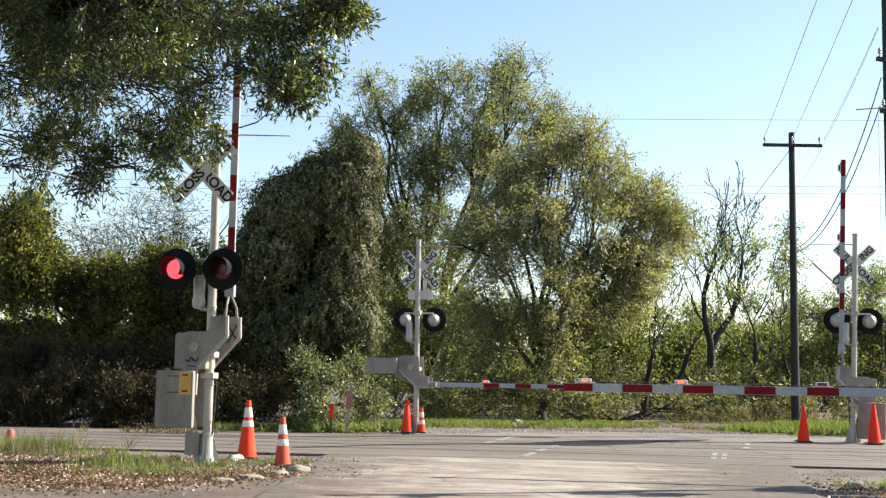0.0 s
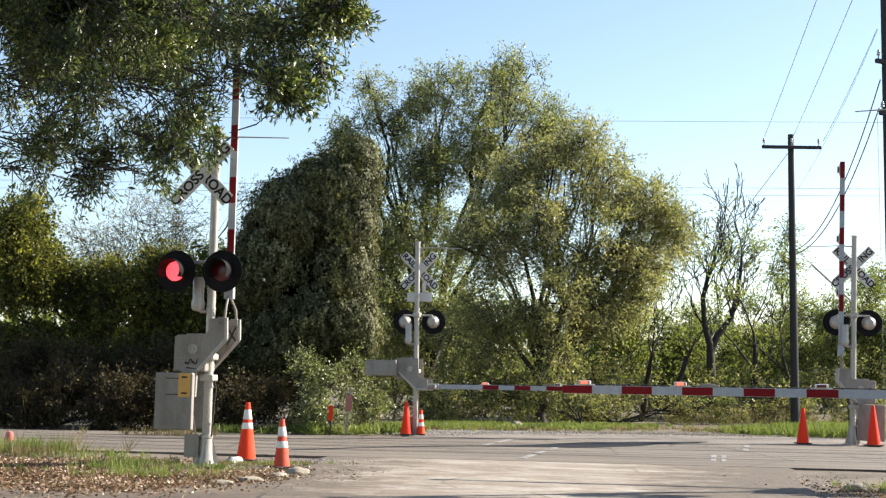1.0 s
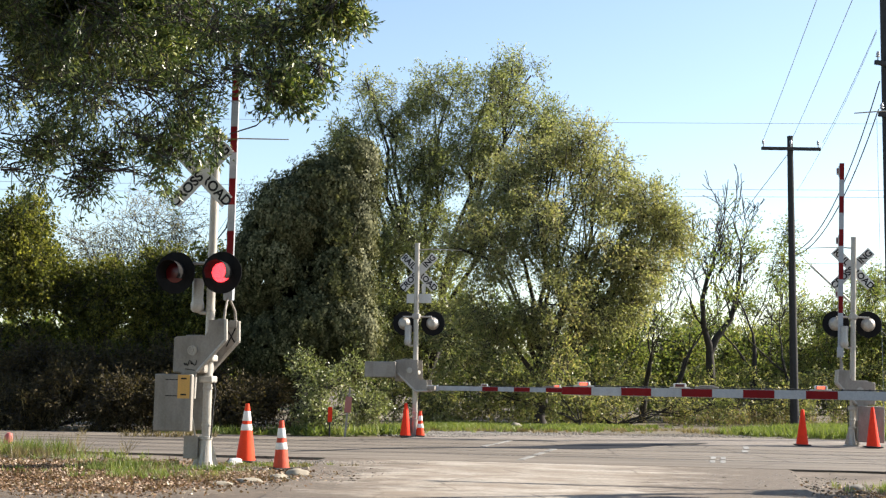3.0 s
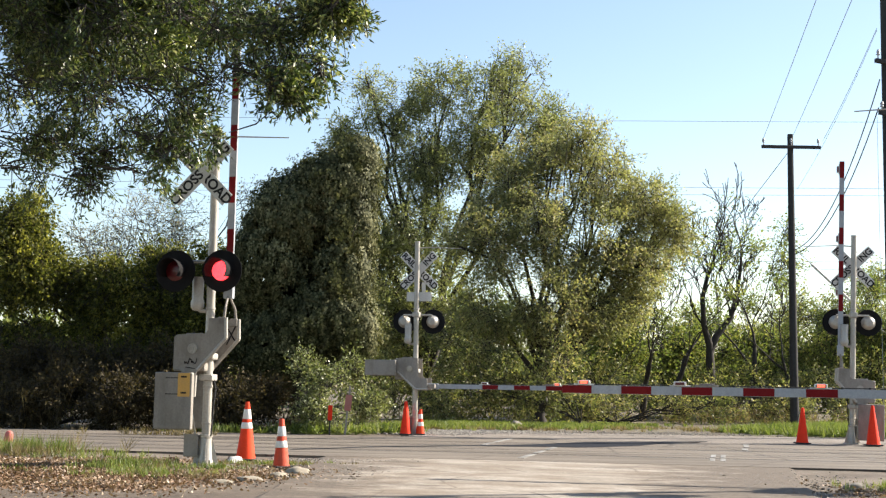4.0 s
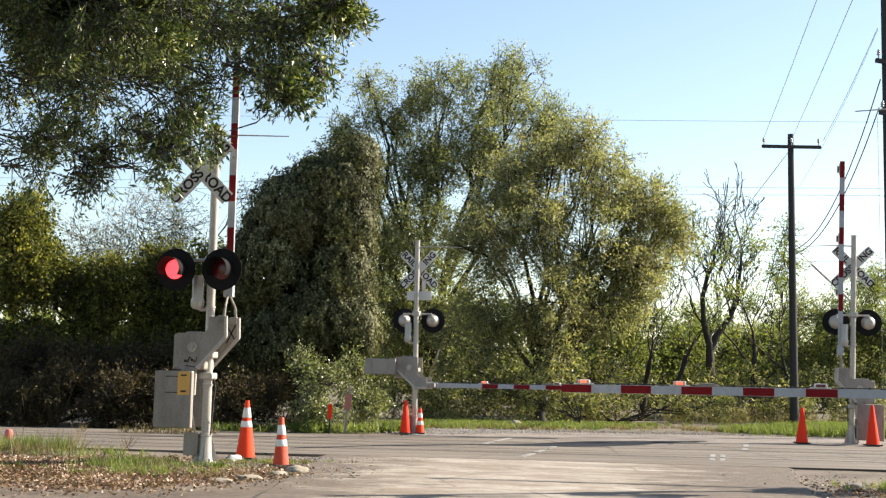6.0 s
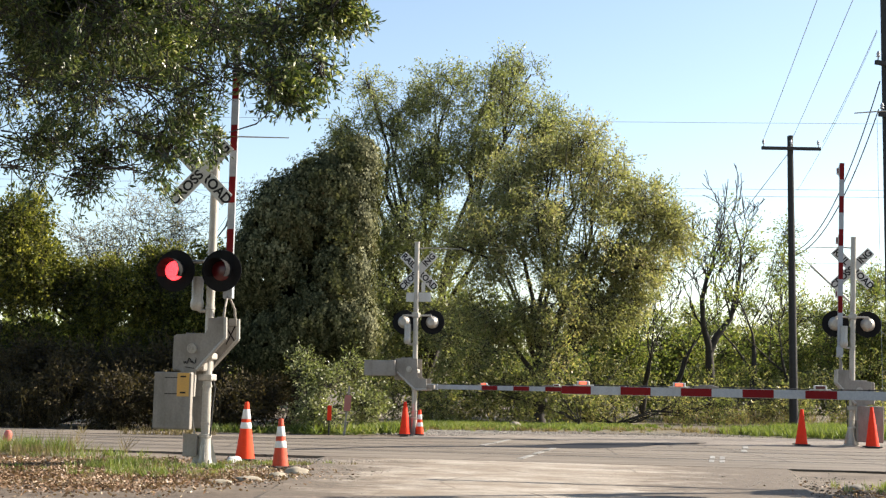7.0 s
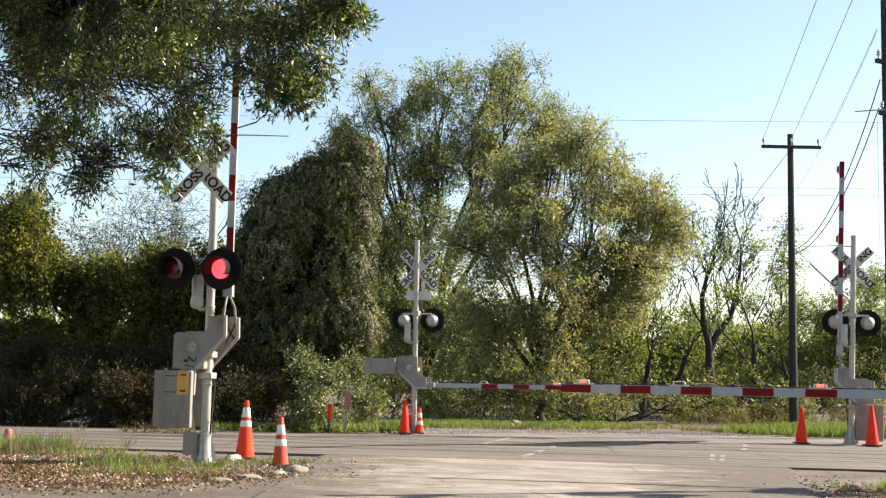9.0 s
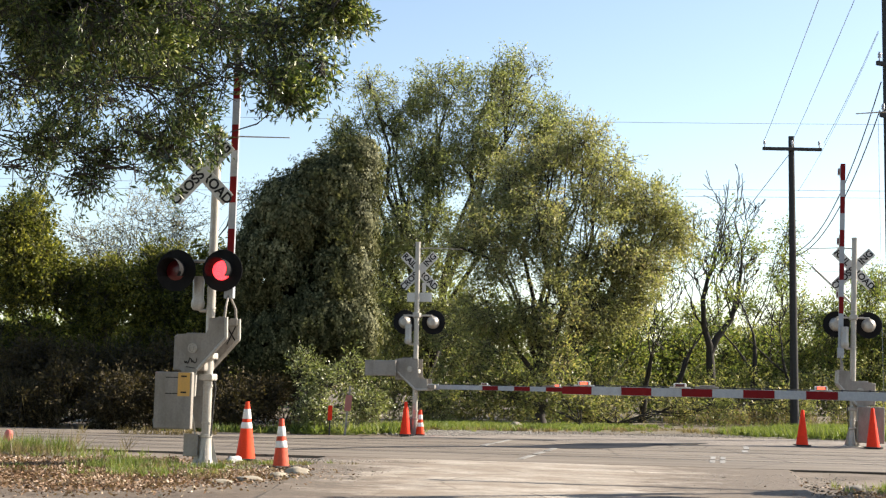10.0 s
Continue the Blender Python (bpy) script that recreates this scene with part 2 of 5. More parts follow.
def words(name, text, size, mat, parent, m):
    c = bpy.data.curves.new(name, "FONT")
    c.body, c.size, c.align_x, c.align_y, c.extrude = text, size, "CENTER", "CENTER", 0.0015
    c.offset = 0.006
    o = new(name, c)
    dg = bpy.context.evaluated_depsgraph_get()
    me = bpy.data.meshes.new_from_object(o.evaluated_get(dg))
    bpy.data.objects.remove(o)
    me.materials.clear()
    me.materials.append(mat)
    ob = new(name, me)
    ob.parent = parent
    ob.matrix_basis = m
    return ob


def thing(name, label, category, m=None, group="", kind=""):
    ob = new(name)
    ob.empty_display_size = 0.2
    if m is not None:
        ob.matrix_basis = m
    return tagged(ob, label, category, group, kind)


def leaves(points, ways, length, width, rng, spread=0.6, faces=None):
    """Folded pointed leaves at points, along ways; with faces they hang like shingles turned that way. Returns vertices and quads."""
    n = len(points)
    if faces is not None:
        down = np.tile((0.0, 0.0, -1.0), (n, 1)) + rng.normal(0, 0.35, (n, 3))
        ways = down - faces * (down * faces).sum(axis=1, keepdims=True)
        spread = 0.08
    d = ways + rng.normal(0, spread, (n, 3))
    d /= np.linalg.norm(d, axis=1, keepdims=True)
    s = np.cross(d, rng.normal(0, 1, (n, 3)) if faces is None else faces + rng.normal(0, 0.18, (n, 3)))
    s /= np.linalg.norm(s, axis=1, keepdims=True) + 1e-9
    up = np.cross(s, d)
    ln = (length * rng.uniform(0.65, 1.25, n))[:, None]
    wd = (width * rng.uniform(0.7, 1.2, n))[:, None]
    mid = points + d * ln * 0.45
    v = np.stack([points, mid + s * wd * 0.5 + up * wd * 0.15, points + d * ln - up * ln * 0.12, mid - s * wd * 0.5 + up * wd * 0.15], axis=1)
    f = np.arange(n * 4).reshape(n, 4)
    return v.reshape(-1, 3), f


def crown(lobes, clumps, per, twig, rng, droop=0.0, shell=0.35, gap=-0.12, grain=0.7, outward=0.7):
    """Points and ways of leaves in sprays spread through ellipsoid lobes, with gaps between the sprays."""
    lobes = np.array(lobes, dtype=float)
    w = (lobes[:, 3] * lobes[:, 4] * lobes[:, 5]) ** (2 / 3)
    which = rng.choice(len(lobes), clumps, p=w / w.sum())
    d = rng.normal(0, 1, (clumps, 3))
    d /= np.linalg.norm(d, axis=1, keepdims=True)
    r = rng.uniform(0, 1, clumps) ** shell * rng.uniform(0.85, 1.12, clumps)
    c = lobes[which, :3] + d * r[:, None] * lobes[which, 3:]
    keep = np.array([noise.noise(Vector(p) * grain) > gap for p in c]) & (c[:, 2] > 0.15)
    c, d = c[keep], d[keep]
    way = d * outward + rng.normal(0, 0.6, c.shape) + np.array([0, 0, -droop])
    way /= np.linalg.norm(way, axis=1, keepdims=True)
    tl = twig * rng.uniform(0.5, 1.3, len(c))
    k = rng.uniform(0, 1, (len(c), per))
    pts = c[:, None, :] + way[:, None, :] * (k * tl[:, None])[:, :, None] + rng.normal(0, twig * 0.13, (len(c), per, 3))
    pts[:, :, 2] -= droop * 0.35 * twig * k ** 2
    ways = np.repeat(way[:, None, :], per, axis=1)
    return pts.reshape(-1, 3), ways.reshape(-1, 3), c, way, tl, np.repeat(d, per, axis=0)


def tree(name, label, base, radius, lobes, clumps, per, twig, leaf, mat, seed, droop=0.0, shell=0.35, gap=-0.12, grain=0.7, fork=0.3,
         twigs=True, category="tree", bark=None, spread=0.6, outward=0.7, high=None, shingle=False):
    rng = np.random.default_rng(seed)
    rnd = random.Random(seed)
    top = thing(name, label, category)
    bark = bark or BARK
    pts, ways, c, way, tl, out = crown(lobes, clumps, per, twig, rng, droop, shell, gap, grain, outward)
    v, f = leaves(pts, ways, leaf[0], leaf[1], rng, spread, out if shingle else None)
    arrays("crown", v, f, mat, top)
    base = Vector(base)
    heart = sum((Vector(b[:3]) for b in lobes), Vector()) / len(lobes)
    crotch = base.lerp(Vector((heart.x, heart.y, max(b[2] for b in lobes))), fork)
    if high:
        crotch = Vector((base.x + 0.3, base.y, high))
    stem = []
    for i in range(7):
        p = base.lerp(crotch, i / 6) + Vector((rnd.uniform(-1, 1), rnd.uniform(-1, 1), 0)) * radius * 0.35 * (i > 0)
        stem.append((p, radius * (1.35 if i == 0 else 1.0 - 0.05 * i)))
    vs, fs = tubes([stem], 10)
    arrays("trunk", vs, fs, bark, top, smooth=True)
    paths = []
    for b in lobes:
        centre, size = Vector(b[:3]), Vector(b[3:])
        start = crotch if centre.z > crotch.z else base.lerp(crotch, max(0.2, min(1, (centre.z - base.z) / max(0.5, crotch.z - base.z) * 0.7)))
        far = (centre - start).length
        line = []
        for i in range(8):
            k = i / 7
            p = start.lerp(Vector((centre.x - 1.3, centre.y + 0.5, high)) if high else centre, k) + Vector((rnd.uniform(-1, 1), rnd.uniform(-1, 1), rnd.uniform(-1, 1))) * far * 0.035 * (i > 0)
            p.z += math.sin(k * math.pi) * far * 0.06
            if high:
                p.z = max(p.z, high + 0.3 * math.sin(9 * k))
            line.append((p, radius * (0.55 - (0.53 if high else 0.45) * k)))
        if high:
            line.append((centre, 0.004))
        vs, fs = tubes([line], 8)
        arrays("limb", vs, fs, bark, top, smooth=True)
        for _ in range(7):
            a = line[rnd.randrange(3, 8)][0] if not high else centre + Vector((rnd.uniform(-0.5, -0.2), rnd.uniform(-0.1, 0.3), size.z * 0.7))
            e = centre + Vector((rnd.gauss(0, 0.5) * size.x, rnd.gauss(0, 0.5) * size.y, rnd.gauss(0.15, 0.5) * size.z))
            paths.append([(a.lerp(e, i / 4) + Vector((rnd.uniform(-1, 1), rnd.uniform(-1, 1), rnd.uniform(-1, 1))) * 0.06 * size.x * (i > 0),
                           (radius * (0.17 - 0.035 * i)) * (0.16 if high else 1)) for i in range(5)])
    vs, fs = tubes(paths, 6)
    tagged(arrays("branching", vs, fs, bark, top, smooth=True), kind="stuff")
    if twigs:
        tw = [[(Vector(p - w * l * 0.5), 0.10 * leaf[0]), (Vector(p + w * l * 0.4), 0.06 * leaf[0]), (Vector(p + w * l), 0.03 * leaf[0])] for p, w, l in zip(c, way, tl)]
        vs, fs = tubes(tw, 3)
        tagged(arrays("twig_work", vs, fs, bark, top), kind="stuff")
    return top


def spray(top, lobes, clumps, seed):
    """A hanging end of a bough that stirs by itself."""
    rng = np.random.default_rng(seed)
    pts, ways, c, way, tl, _ = crown(lobes, clumps, 18, 0.20, rng, 0.4, 0.5, -0.15, 2.3)
    v, f = leaves(pts, ways, 0.068, 0.025, rng)
    ob = tagged(arrays("hanging_spray", v, f, OAK_LEAF, top), kind="stuff")
    tw = [[(Vector(p - w * l * 0.5), 0.008), (Vector(p + w * l), 0.003)] for p, w, l in zip(c, way, tl)]
    vs, fs = tubes(tw, 3)
    tagged(arrays("twig_work", vs, fs, BARK, ob), kind="stuff")
    return ob


# ---- the crossing's own frame: x along the rails, y along the road, from the nearer exit mast ----
CROSSING = pose(-3.53, 19.66, 0, 0, 0, -12.5)


def patch(name, x0, x1, y0, y1, z0, z1, mat, label, category, m, kind="structure", wobble=0.0, cell=0.5, seed=1, shear=0.0):
    """A slab with an uneven rim and top."""
    bm = bm_new()
    nx, ny = max(2, int((x1 - x0) / cell)), max(2, int((y1 - y0) / cell))
    top = []
    for j in range(ny + 1):
        row = []
        for i in range(nx + 1):
            x, y = x0 + (x1 - x0) * i / nx, y0 + (y1 - y0) * j / ny
            x += shear * (1 - i / nx) * (y1 - y)
            if wobble and (i in (0, nx) or j in (0, ny)):
                x += noise.noise((x * 0.9, y * 0.9, seed)) * wobble
                y += noise.noise((x * 0.9, y * 0.9, seed + 9.3)) * wobble
            edge = i in (0, nx) or j in (0, ny)
            row.append(bm.verts.new((x, y, z1 if not edge else z1 - (0.08 if wobble else 0.006))))
        top.append(row)
    for j in range(ny):
        for i in range(nx):
            bm.faces.new((top[j][i], top[j][i + 1], top[j + 1][i + 1], top[j + 1][i]))
    rim = [top[0][i] for i in range(nx)] + [top[j][nx] for j in range(ny)] + [top[ny][i] for i in range(nx, 0, -1)] + [top[j][0] for j in range(ny, 0, -1)]
    low = [bm.verts.new((v.co.x, v.co.y, z0 - 0.1)) for v in rim]
    for i in range(len(rim)):
        q = (i + 1) % len(rim)
        bm.faces.new((rim[i], low[i], low[q], rim[q]))
    ob = part(name, bm, mat)
    ob.matrix_basis = m
    return tagged(ob, label, category, kind=kind)


def ground():
    xs = [-2500, -800, -300, -120, -60] + [i * 0.5 for i in range(-60, 61)] + [60, 120, 300, 800, 2500]
    ys = [-2500, -500, -100, -30, -5] + [i * 0.5 for i in range(10, 121)] + [75, 100, 160, 300, 700, 2500]
    vs = [(x, y, 0.025 * noise.noise((x * 0.4, y * 0.4, 0)) + 0.012 * noise.noise((x * 1.7, y * 1.7, 3)) - 0.02) for y in ys for x in xs]
    n = len(xs)
    fs = [(j * n + i, j * n + i + 1, (j + 1) * n + i + 1, (j + 1) * n + i) for j in range(len(ys) - 1) for i in range(n - 1)]
    ob = arrays("ground", vs, fs, SOIL, smooth=True)
    tagged(ob, "dry brown bare soil with scattered litter", "ground", kind="structure")


ground()
patch("road", 0.5, 8.9, -12, 3.9, -0.05, 0.02, ROAD_TOP, "worn pale concrete approach road covered with dust", "road", CROSSING, wobble=0.5, shear=0.23, cell=0.25)
patch("pavement", -5.0, 0.0, -6, 2.6, -0.05, 0.02, DUSTY_CONCRETE, "cracked pale concrete slab beside the verge", "pavement", pose(-5.0, 15.0, 0, 0, 0, 24), wobble=0.15)
patch("meadow", -30, 60, 18.0, 60, -0.05, 0.012, MEADOW, "green meadow soil before the trees", "meadow", CROSSING, wobble=1.6, cell=1.0)
patch("gravel_bed", -0.5, 30, 12.4, 18.4, -0.05, 0.022, GRAVEL_BED, "grey gravel shoulder beyond the rails", "gravel", CROSSING, wobble=0.9)

# the level crossing: bands of asphalt between the rails, with open grooves
RAILS = (5.5, 7.0, 8.6, 10.1)
edges = [3.2] + [r for r in RAILS] + [12.4]
for y0, y1 in zip(edges, edges[1:]):
    patch("crossing_surface", -40, 40, y0 + (0.07 if y0 in RAILS else 0), y1 - (0.07 if y1 in RAILS else 0), -0.1, 0.03, ASPHALT,
          "grey worn asphalt band between the rails", "crossing surface", CROSSING, cell=1.0)
for y in RAILS:
    bm = bm_new()
    prism(bm, [(-0.035, -0.08), (0.035, -0.08), (0.036, 0.012), (0.028, 0.022), (-0.028, 0.022), (-0.036, 0.012)], -40, 40)
    rail = part("rail", bm, STEEL)
    rail.matrix_basis = CROSSING @ pose(0, y, 0, 0, 0, 90)
    tagged(rail, "steel running rail set in the asphalt", "rail", "rails of the crossing", "structure")


# worn lane lines, and a cast shadow laid as a dark strip on the crossing
def painted(x0, x1, y0, y1, label):
    ob = part("lane_line", box(bm_new(), x0, x1, y0, y1, 0.026, 0.0342), LINE_PAINT)
    ob.matrix_basis = CROSSING
    tagged(ob, label, "road marking", "lane lines", "structure")


for y0, y1 in ((3.9, 5.35), (5.7, 6.8), (7.25, 8.4)):
    painted(4.14, 4.26, y0, y1, "worn white lane line dash")
for y0, y1 in ((8.8, 9.9), (10.3, 12.3)):
    painted(2.56, 2.68, y0, y1, "worn white lane line dash")
for x in (7.40, 7.58):
    painted(x, x + 0.09, 4.5, 5.35, "worn white ladder mark")
    painted(x, x + 0.09, 5.7, 6.8, "worn white ladder mark")
painted(8.0, 8.12, 8.9, 9.9, "worn white lane line dash")
painted(8.05, 8.17, 10.4, 12.0, "worn white lane line dash")


def shadow_streak():
    way = [(6.4, 31.0, 0.05), (5.3, 30.3, 0.45), (4.3, 29.3, 1.1), (3.4, 28.6, 1.35), (2.7, 28.1, 1.0), (2.0, 27.6, 0.5), (0.9, 27.2, 0.20), (-0.9, 26.4, 0.13), (-2.8, 24.5, 0.10)]
    bm = bm_new()
    rows = [[bm.verts.new((x, y + s * w, z)) for s, z in ((-1, 0.031), (-0.9, 0.0352), (0.9, 0.0352), (1, 0.031))] for x, y, w in way]
    for a, b in zip(rows, rows[1:]):
        for k in range(3):
            bm.faces.new((a[k], a[k + 1], b[k + 1], b[k]))
    tagged(part("shadow_streak", bm, SHADOW_DARK), "cast shadow on the asphalt, laid as a flat dark strip", "tar seam", kind="structure")


shadow_streak()

# ---- gate signals ----
GLOWS = []  # (object, resting pose, way in which it comes forward, which of the two alternating groups)


def lamp_head(top, x, z, f, lit_group):
    """A flashing lamp with its round black board, facing along f * y."""
    turn = Matrix.Translation((x, 0, z)) @ (Vector((0, f, 0)).to_track_quat("Z", "Y").to_matrix().to_4x4())
    y0 = 0.30

    def at(d):
        return turn @ pose(0, 0, y0 + d)
    head = part("lamp_head", lathe(bm_new(), [(0.0, -0.20), (0.09, -0.19), (0.145, -0.13), (0.165, -0.05), (0.17, 0.0), (0.0, 0.0)], at(0)), ALUMINIUM, top, "rounded grey lamp housing", True)
    part("backboard", lathe(bm_new(), [(0.0, -0.012), (0.315, -0.012), (0.318, 0.0), (0.315, 0.004), (0.0, 0.004)], at(0), 40), BLACK_PAINT, head, "round black backboard", True)
    part("visor", lathe(bm_new(), [(0.162, 0.0), (0.170, 0.13), (0.178, 0.28), (0.172, 0.28), (0.165, 0.13), (0.156, 0.0)], at(0) @ pose(0, 0, 0, 0, 0, 90 if f < 0 else 90), 28, (-125, 125)), BLACK_PAINT, head, "black visor hood", True)
    part("lens", lathe(bm_new(), [(0.0, 0.032), (0.06, 0.030), (0.12, 0.020), (0.152, 0.006)], at(0), 28), DARK_LENS, head, "unlit dark red lens", True)
    if lit_group is not None:
        bm = bm_new()
        lathe(bm, [(0.0, 0.0), (0.148, 0.0), (0.146, 0.008), (0.0, 0.012)], None, 28)
        for ring, count in ((0.03, 6), (0.06, 12), (0.09, 18), (0.12, 24)):
            for i in range(count):
                a = 2 * math.pi * i / count
                rod(bm, (ring * math.cos(a), ring * math.sin(a), 0.008), (ring * math.cos(a), ring * math.sin(a), 0.018), 0.006, 0.004, 6)
        disc = part("diode_disc", bm, RED_GLOW, head, "disc of lit red diodes")
        disc.matrix_basis = at(-0.03)
        GLOWS.append((disc, at(-0.03), Matrix.Translation(turn.to_3x3() @ Vector((0, 0, 0.055))), lit_group))
    return head


def crossbuck(top, f, z, side):
    """Two crossed white boards, lettered on the side turned to the approach from -y; f: side of the mast on which it hangs."""
    for k, (angle, a, b) in enumerate(((45, "CROSS", "ING"), (-45, "RAIL", "ROAD"))):
        bm = bm_new()
        y = f * (0.20 + 0.012 * k * (1 if f > 0 else -1))
        box(bm, -0.61, 0.61, -0.004, 0.004, -0.114, 0.114, 0.003)
        board = part("crossbuck_board", bm, WHITE_PAINT, top, "white crossbuck board lettered in black")
        board.matrix_basis = pose(side, y, z, 0, -angle, 0)
        front = pose(0, -0.0075, 0, 90, 0, 0)
        words("lettering", a, 0.215, INK, board, front @ pose(-0.33 if k == 0 else -0.38, 0, 0))
        words("lettering", b, 0.215, INK, board, front @ pose(0.40 if k == 0 else 0.35, 0, 0))
    part("sign_bracket", rod(bm_new(), (0, 0, z), (side, f * 0.2, z), 0.02), ALUMINIUM, top)


def gate_signal(m, side, f, up, arm_length, lights, label, weight=(-0.54, 0.06, -1.15, -0.30), first_red=True, rod_top=5.02, lean=0.0, lamps=("L", "R"), shift=0.0, pivot=1.70, height=5.17, plate=False):
    """side: +1 when the arm comes down towards +x; f: the way (along y) in which the lamps face."""
    top = thing("gate_signal", label, "crossing signal", m @ pose(0, 0, 0, 0, lean, 0), "gate signals of the crossing")
    part("mast", lathe(bm_new(), [(0.068, 0.3), (0.066, 2.5), (0.064, height - 0.02), (0.07, height - 0.02), (0.07, height + 0.02), (0.0, height + 0.02)], None, 20), ALUMINIUM, top, "weathered aluminium mast", True)
    bm = lathe(bm_new(), [(0.21, 0.0), (0.21, 0.035), (0.125, 0.05), (0.105, 0.12), (0.088, 0.42), (0.098, 0.43), (0.098, 0.47), (0.07, 0.48)], None, 20)
    for a in range(4):
        c, s = math.cos(radians(45 + 90 * a)), math.sin(radians(45 + 90 * a))
        rod(bm, (c * 0.17, s * 0.17, 0.03), (c * 0.17, s * 0.17, 0.10), 0.018, None, 6)
    part("base", bm, ALUMINIUM, top, "flared bolted cast base", True)
    for a in range(4):
        c, q = math.cos(radians(90 * a + 20)), math.sin(radians(90 * a + 20))
        rib = part("base_rib", prism(bm_new(), [(0.085, 0.05), (0.19, 0.05), (0.10, 0.40), (0.085, 0.40)], -0.008, 0.008), ALUMINIUM, top)
        rib.matrix_basis = pose(0, 0, 0, 0, 0, 90 * a + 20)
    for z in (0.62, 1.18, 2.36, 3.22):
        part("mast_band", lathe(bm_new(), [(0.069, z), (0.076, z + 0.004), (0.076, z + 0.034), (0.069, z + 0.038)], None, 20), ALUMINIUM, top, "clamped metal band", True)
    part("conduit", rod(rod(rod(bm_new(), (side * 0.09, -0.03, 0.45), (side * 0.115, -0.03, 0.95), 0.013), (side * 0.115, -0.03, 0.95), (side * 0.135, -0.02, 1.15), 0.013), (side * 0.135, -0.02, 1.15), (side * 0.08, 0.0, 1.36), 0.013), RUBBER, top, "bent black conduit")
    part("foundation", box(bm_new(), -0.3, 0.3, -0.3, 0.3, -0.3, 0.005, 0.02), CONCRETE_BLOCK, top, "concrete footing")
    part("junction_box", box(box(bm_new(), -side * 0.30, -side * 0.09, -0.10, 0.10, 0.16, 0.46, 0.015), -side * 0.31, -side * 0.085, -0.115, -0.10, 0.14, 0.48, 0.006), GREY_PAINT, top, "grey junction box")
    crossbuck(top, f, height - 0.72, shift * 1.6)
    part("top_rod", rod(rod(bm_new(), (0, 0, rod_top), (side * 0.35, 0, rod_top + 0.02), 0.016), (side * 0.3, 0, rod_top + 0.02), (side * 1.18, 0, rod_top - 0.02), 0.012, 0.008), ALUMINIUM, top, "thin side rod near the top")
    # lamps on their cross pipe
    zl = 2.93
    pipe = part("lamp_pipe", rod(bm_new(), (shift - 0.38, f * 0.12, zl + 0.16), (shift + 0.38, f * 0.12, zl + 0.16), 0.024), ALUMINIUM, top, "cross pipe of the lamps", True)
    part("clamp", box(bm_new(), -0.09, 0.09, -0.09, 0.16 * f if f > 0 else 0.09, zl + 0.10, zl + 0.23, 0.02), ALUMINIUM, pipe)
    for s, g in ((-1, lamps[0]), (1, lamps[1])):
        lamp_head(top, s * 0.375 + shift, zl, f, g)
        part("drop_pipe", rod(bm_new(), (s * 0.375 + shift, f * 0.12, zl + 0.16), (s * 0.375 + shift, f * 0.13, zl + 0.10), 0.022), ALUMINIUM, top)
    part("bell_horn", rod(rod(lathe(bm_new(), [(0.0, 2.86), (0.085, 2.86), (0.09, 2.84), (0.085, 2.52), (0.10, 2.48), (0.10, 2.40), (0.07, 2.35), (0.0, 2.34)], pose(-0.20, -0.04, 0), 18), (-0.20, -0.04, 2.38), (-0.13, -0.03, 2.34), 0.035), (-0.14, -0.03, 2.34), (0.0, 0.0, 2.34), 0.028), ALUMINIUM, top, "grey bell housing on an elbow pipe", True)
    if plate:
        part("track_plate", box(box(bm_new(), -0.30, 0.36, 0.14, 0.15, 3.45, 3.69, 0.003), 0.10, 0.20, 0.14, 0.15, 3.70, 3.95, 0.003), WHITE_PAINT, top, "white plate seen from behind")
    # gate drive
    px, pz = -0.15, pivot
    part("drive_case", box(box(bm_new(), side * -0.50, side * 0.02, -0.20, 0.20, pz - 0.28, pz + 0.26, 0.03), side * -0.34, side * -0.06, -0.12, 0.12, pz + 0.25, pz + 0.30, 0.015), GREY_PAINT, top, "grey gate drive case")
    for z in (pz - 0.42, pz - 0.10):
        part("mast_bracket", box(bm_new(), -0.11, 0.11, -0.11, 0.11, z, z + 0.10, 0.02), ALUMINIUM, top)

    def swing(x, z):
        return (side * (px + x), pz + z) if up else (side * (px + z), pz - x)

    shape = [(-0.27, 0.27), (0.19, 0.28), (0.24, 0.34), (0.24, 0.52), (0.51, 0.53), (0.52, 0.22), (0.47, 0.13), (0.08, -0.26), (0.05, -0.34), (0.04, -0.66), (-0.17, -0.66), (-0.17, -0.27), (-0.27, -0.25)]
    for y in (-0.27, 0.25):
        plate_ob = part("support_plate", prism(bm_new(), [swing(x, z) for x, z in shape], y, y + 0.022, 0.004), GREY_PAINT, top, "cast support plate of the gate arm")
        bm = bm_new()
        for (x0, z0), (x1, z1) in (((0.51, 0.53), (0.52, 0.22)), ((0.52, 0.22), (0.08, -0.26)), ((0.05, -0.34), (0.04, -0.66))):
            a, b = swing(x0, z0), swing(x1, z1)
            rod(bm, (a[0], y + 0.010, a[1]), (b[0], y + 0.010, b[1]), 0.030, None, 8)
        # Lighter metal than the plate: the sunlit edge is put into the colour.
        part("flange", bm, ALUMINIUM, plate_ob, "lip in lighter metal, its sunlit look put into the colour")
        cx, cz = swing(0, 0.06)
        bm = rod(bm_new(), (cx, y - 0.03, cz), (cx, y, cz), 0.075, None, 20)
        for k in range(8):
            a = 2 * math.pi * k / 8
            rod(bm, (cx + 0.055 * math.cos(a), y - 0.045, cz + 0.055 * math.sin(a)), (cx + 0.055 * math.cos(a), y - 0.03, cz + 0.055 * math.sin(a)), 0.009, None, 6)
        rod(bm, (cx, y - 0.05, cz), (cx, y - 0.03, cz), 0.03, None, 12)
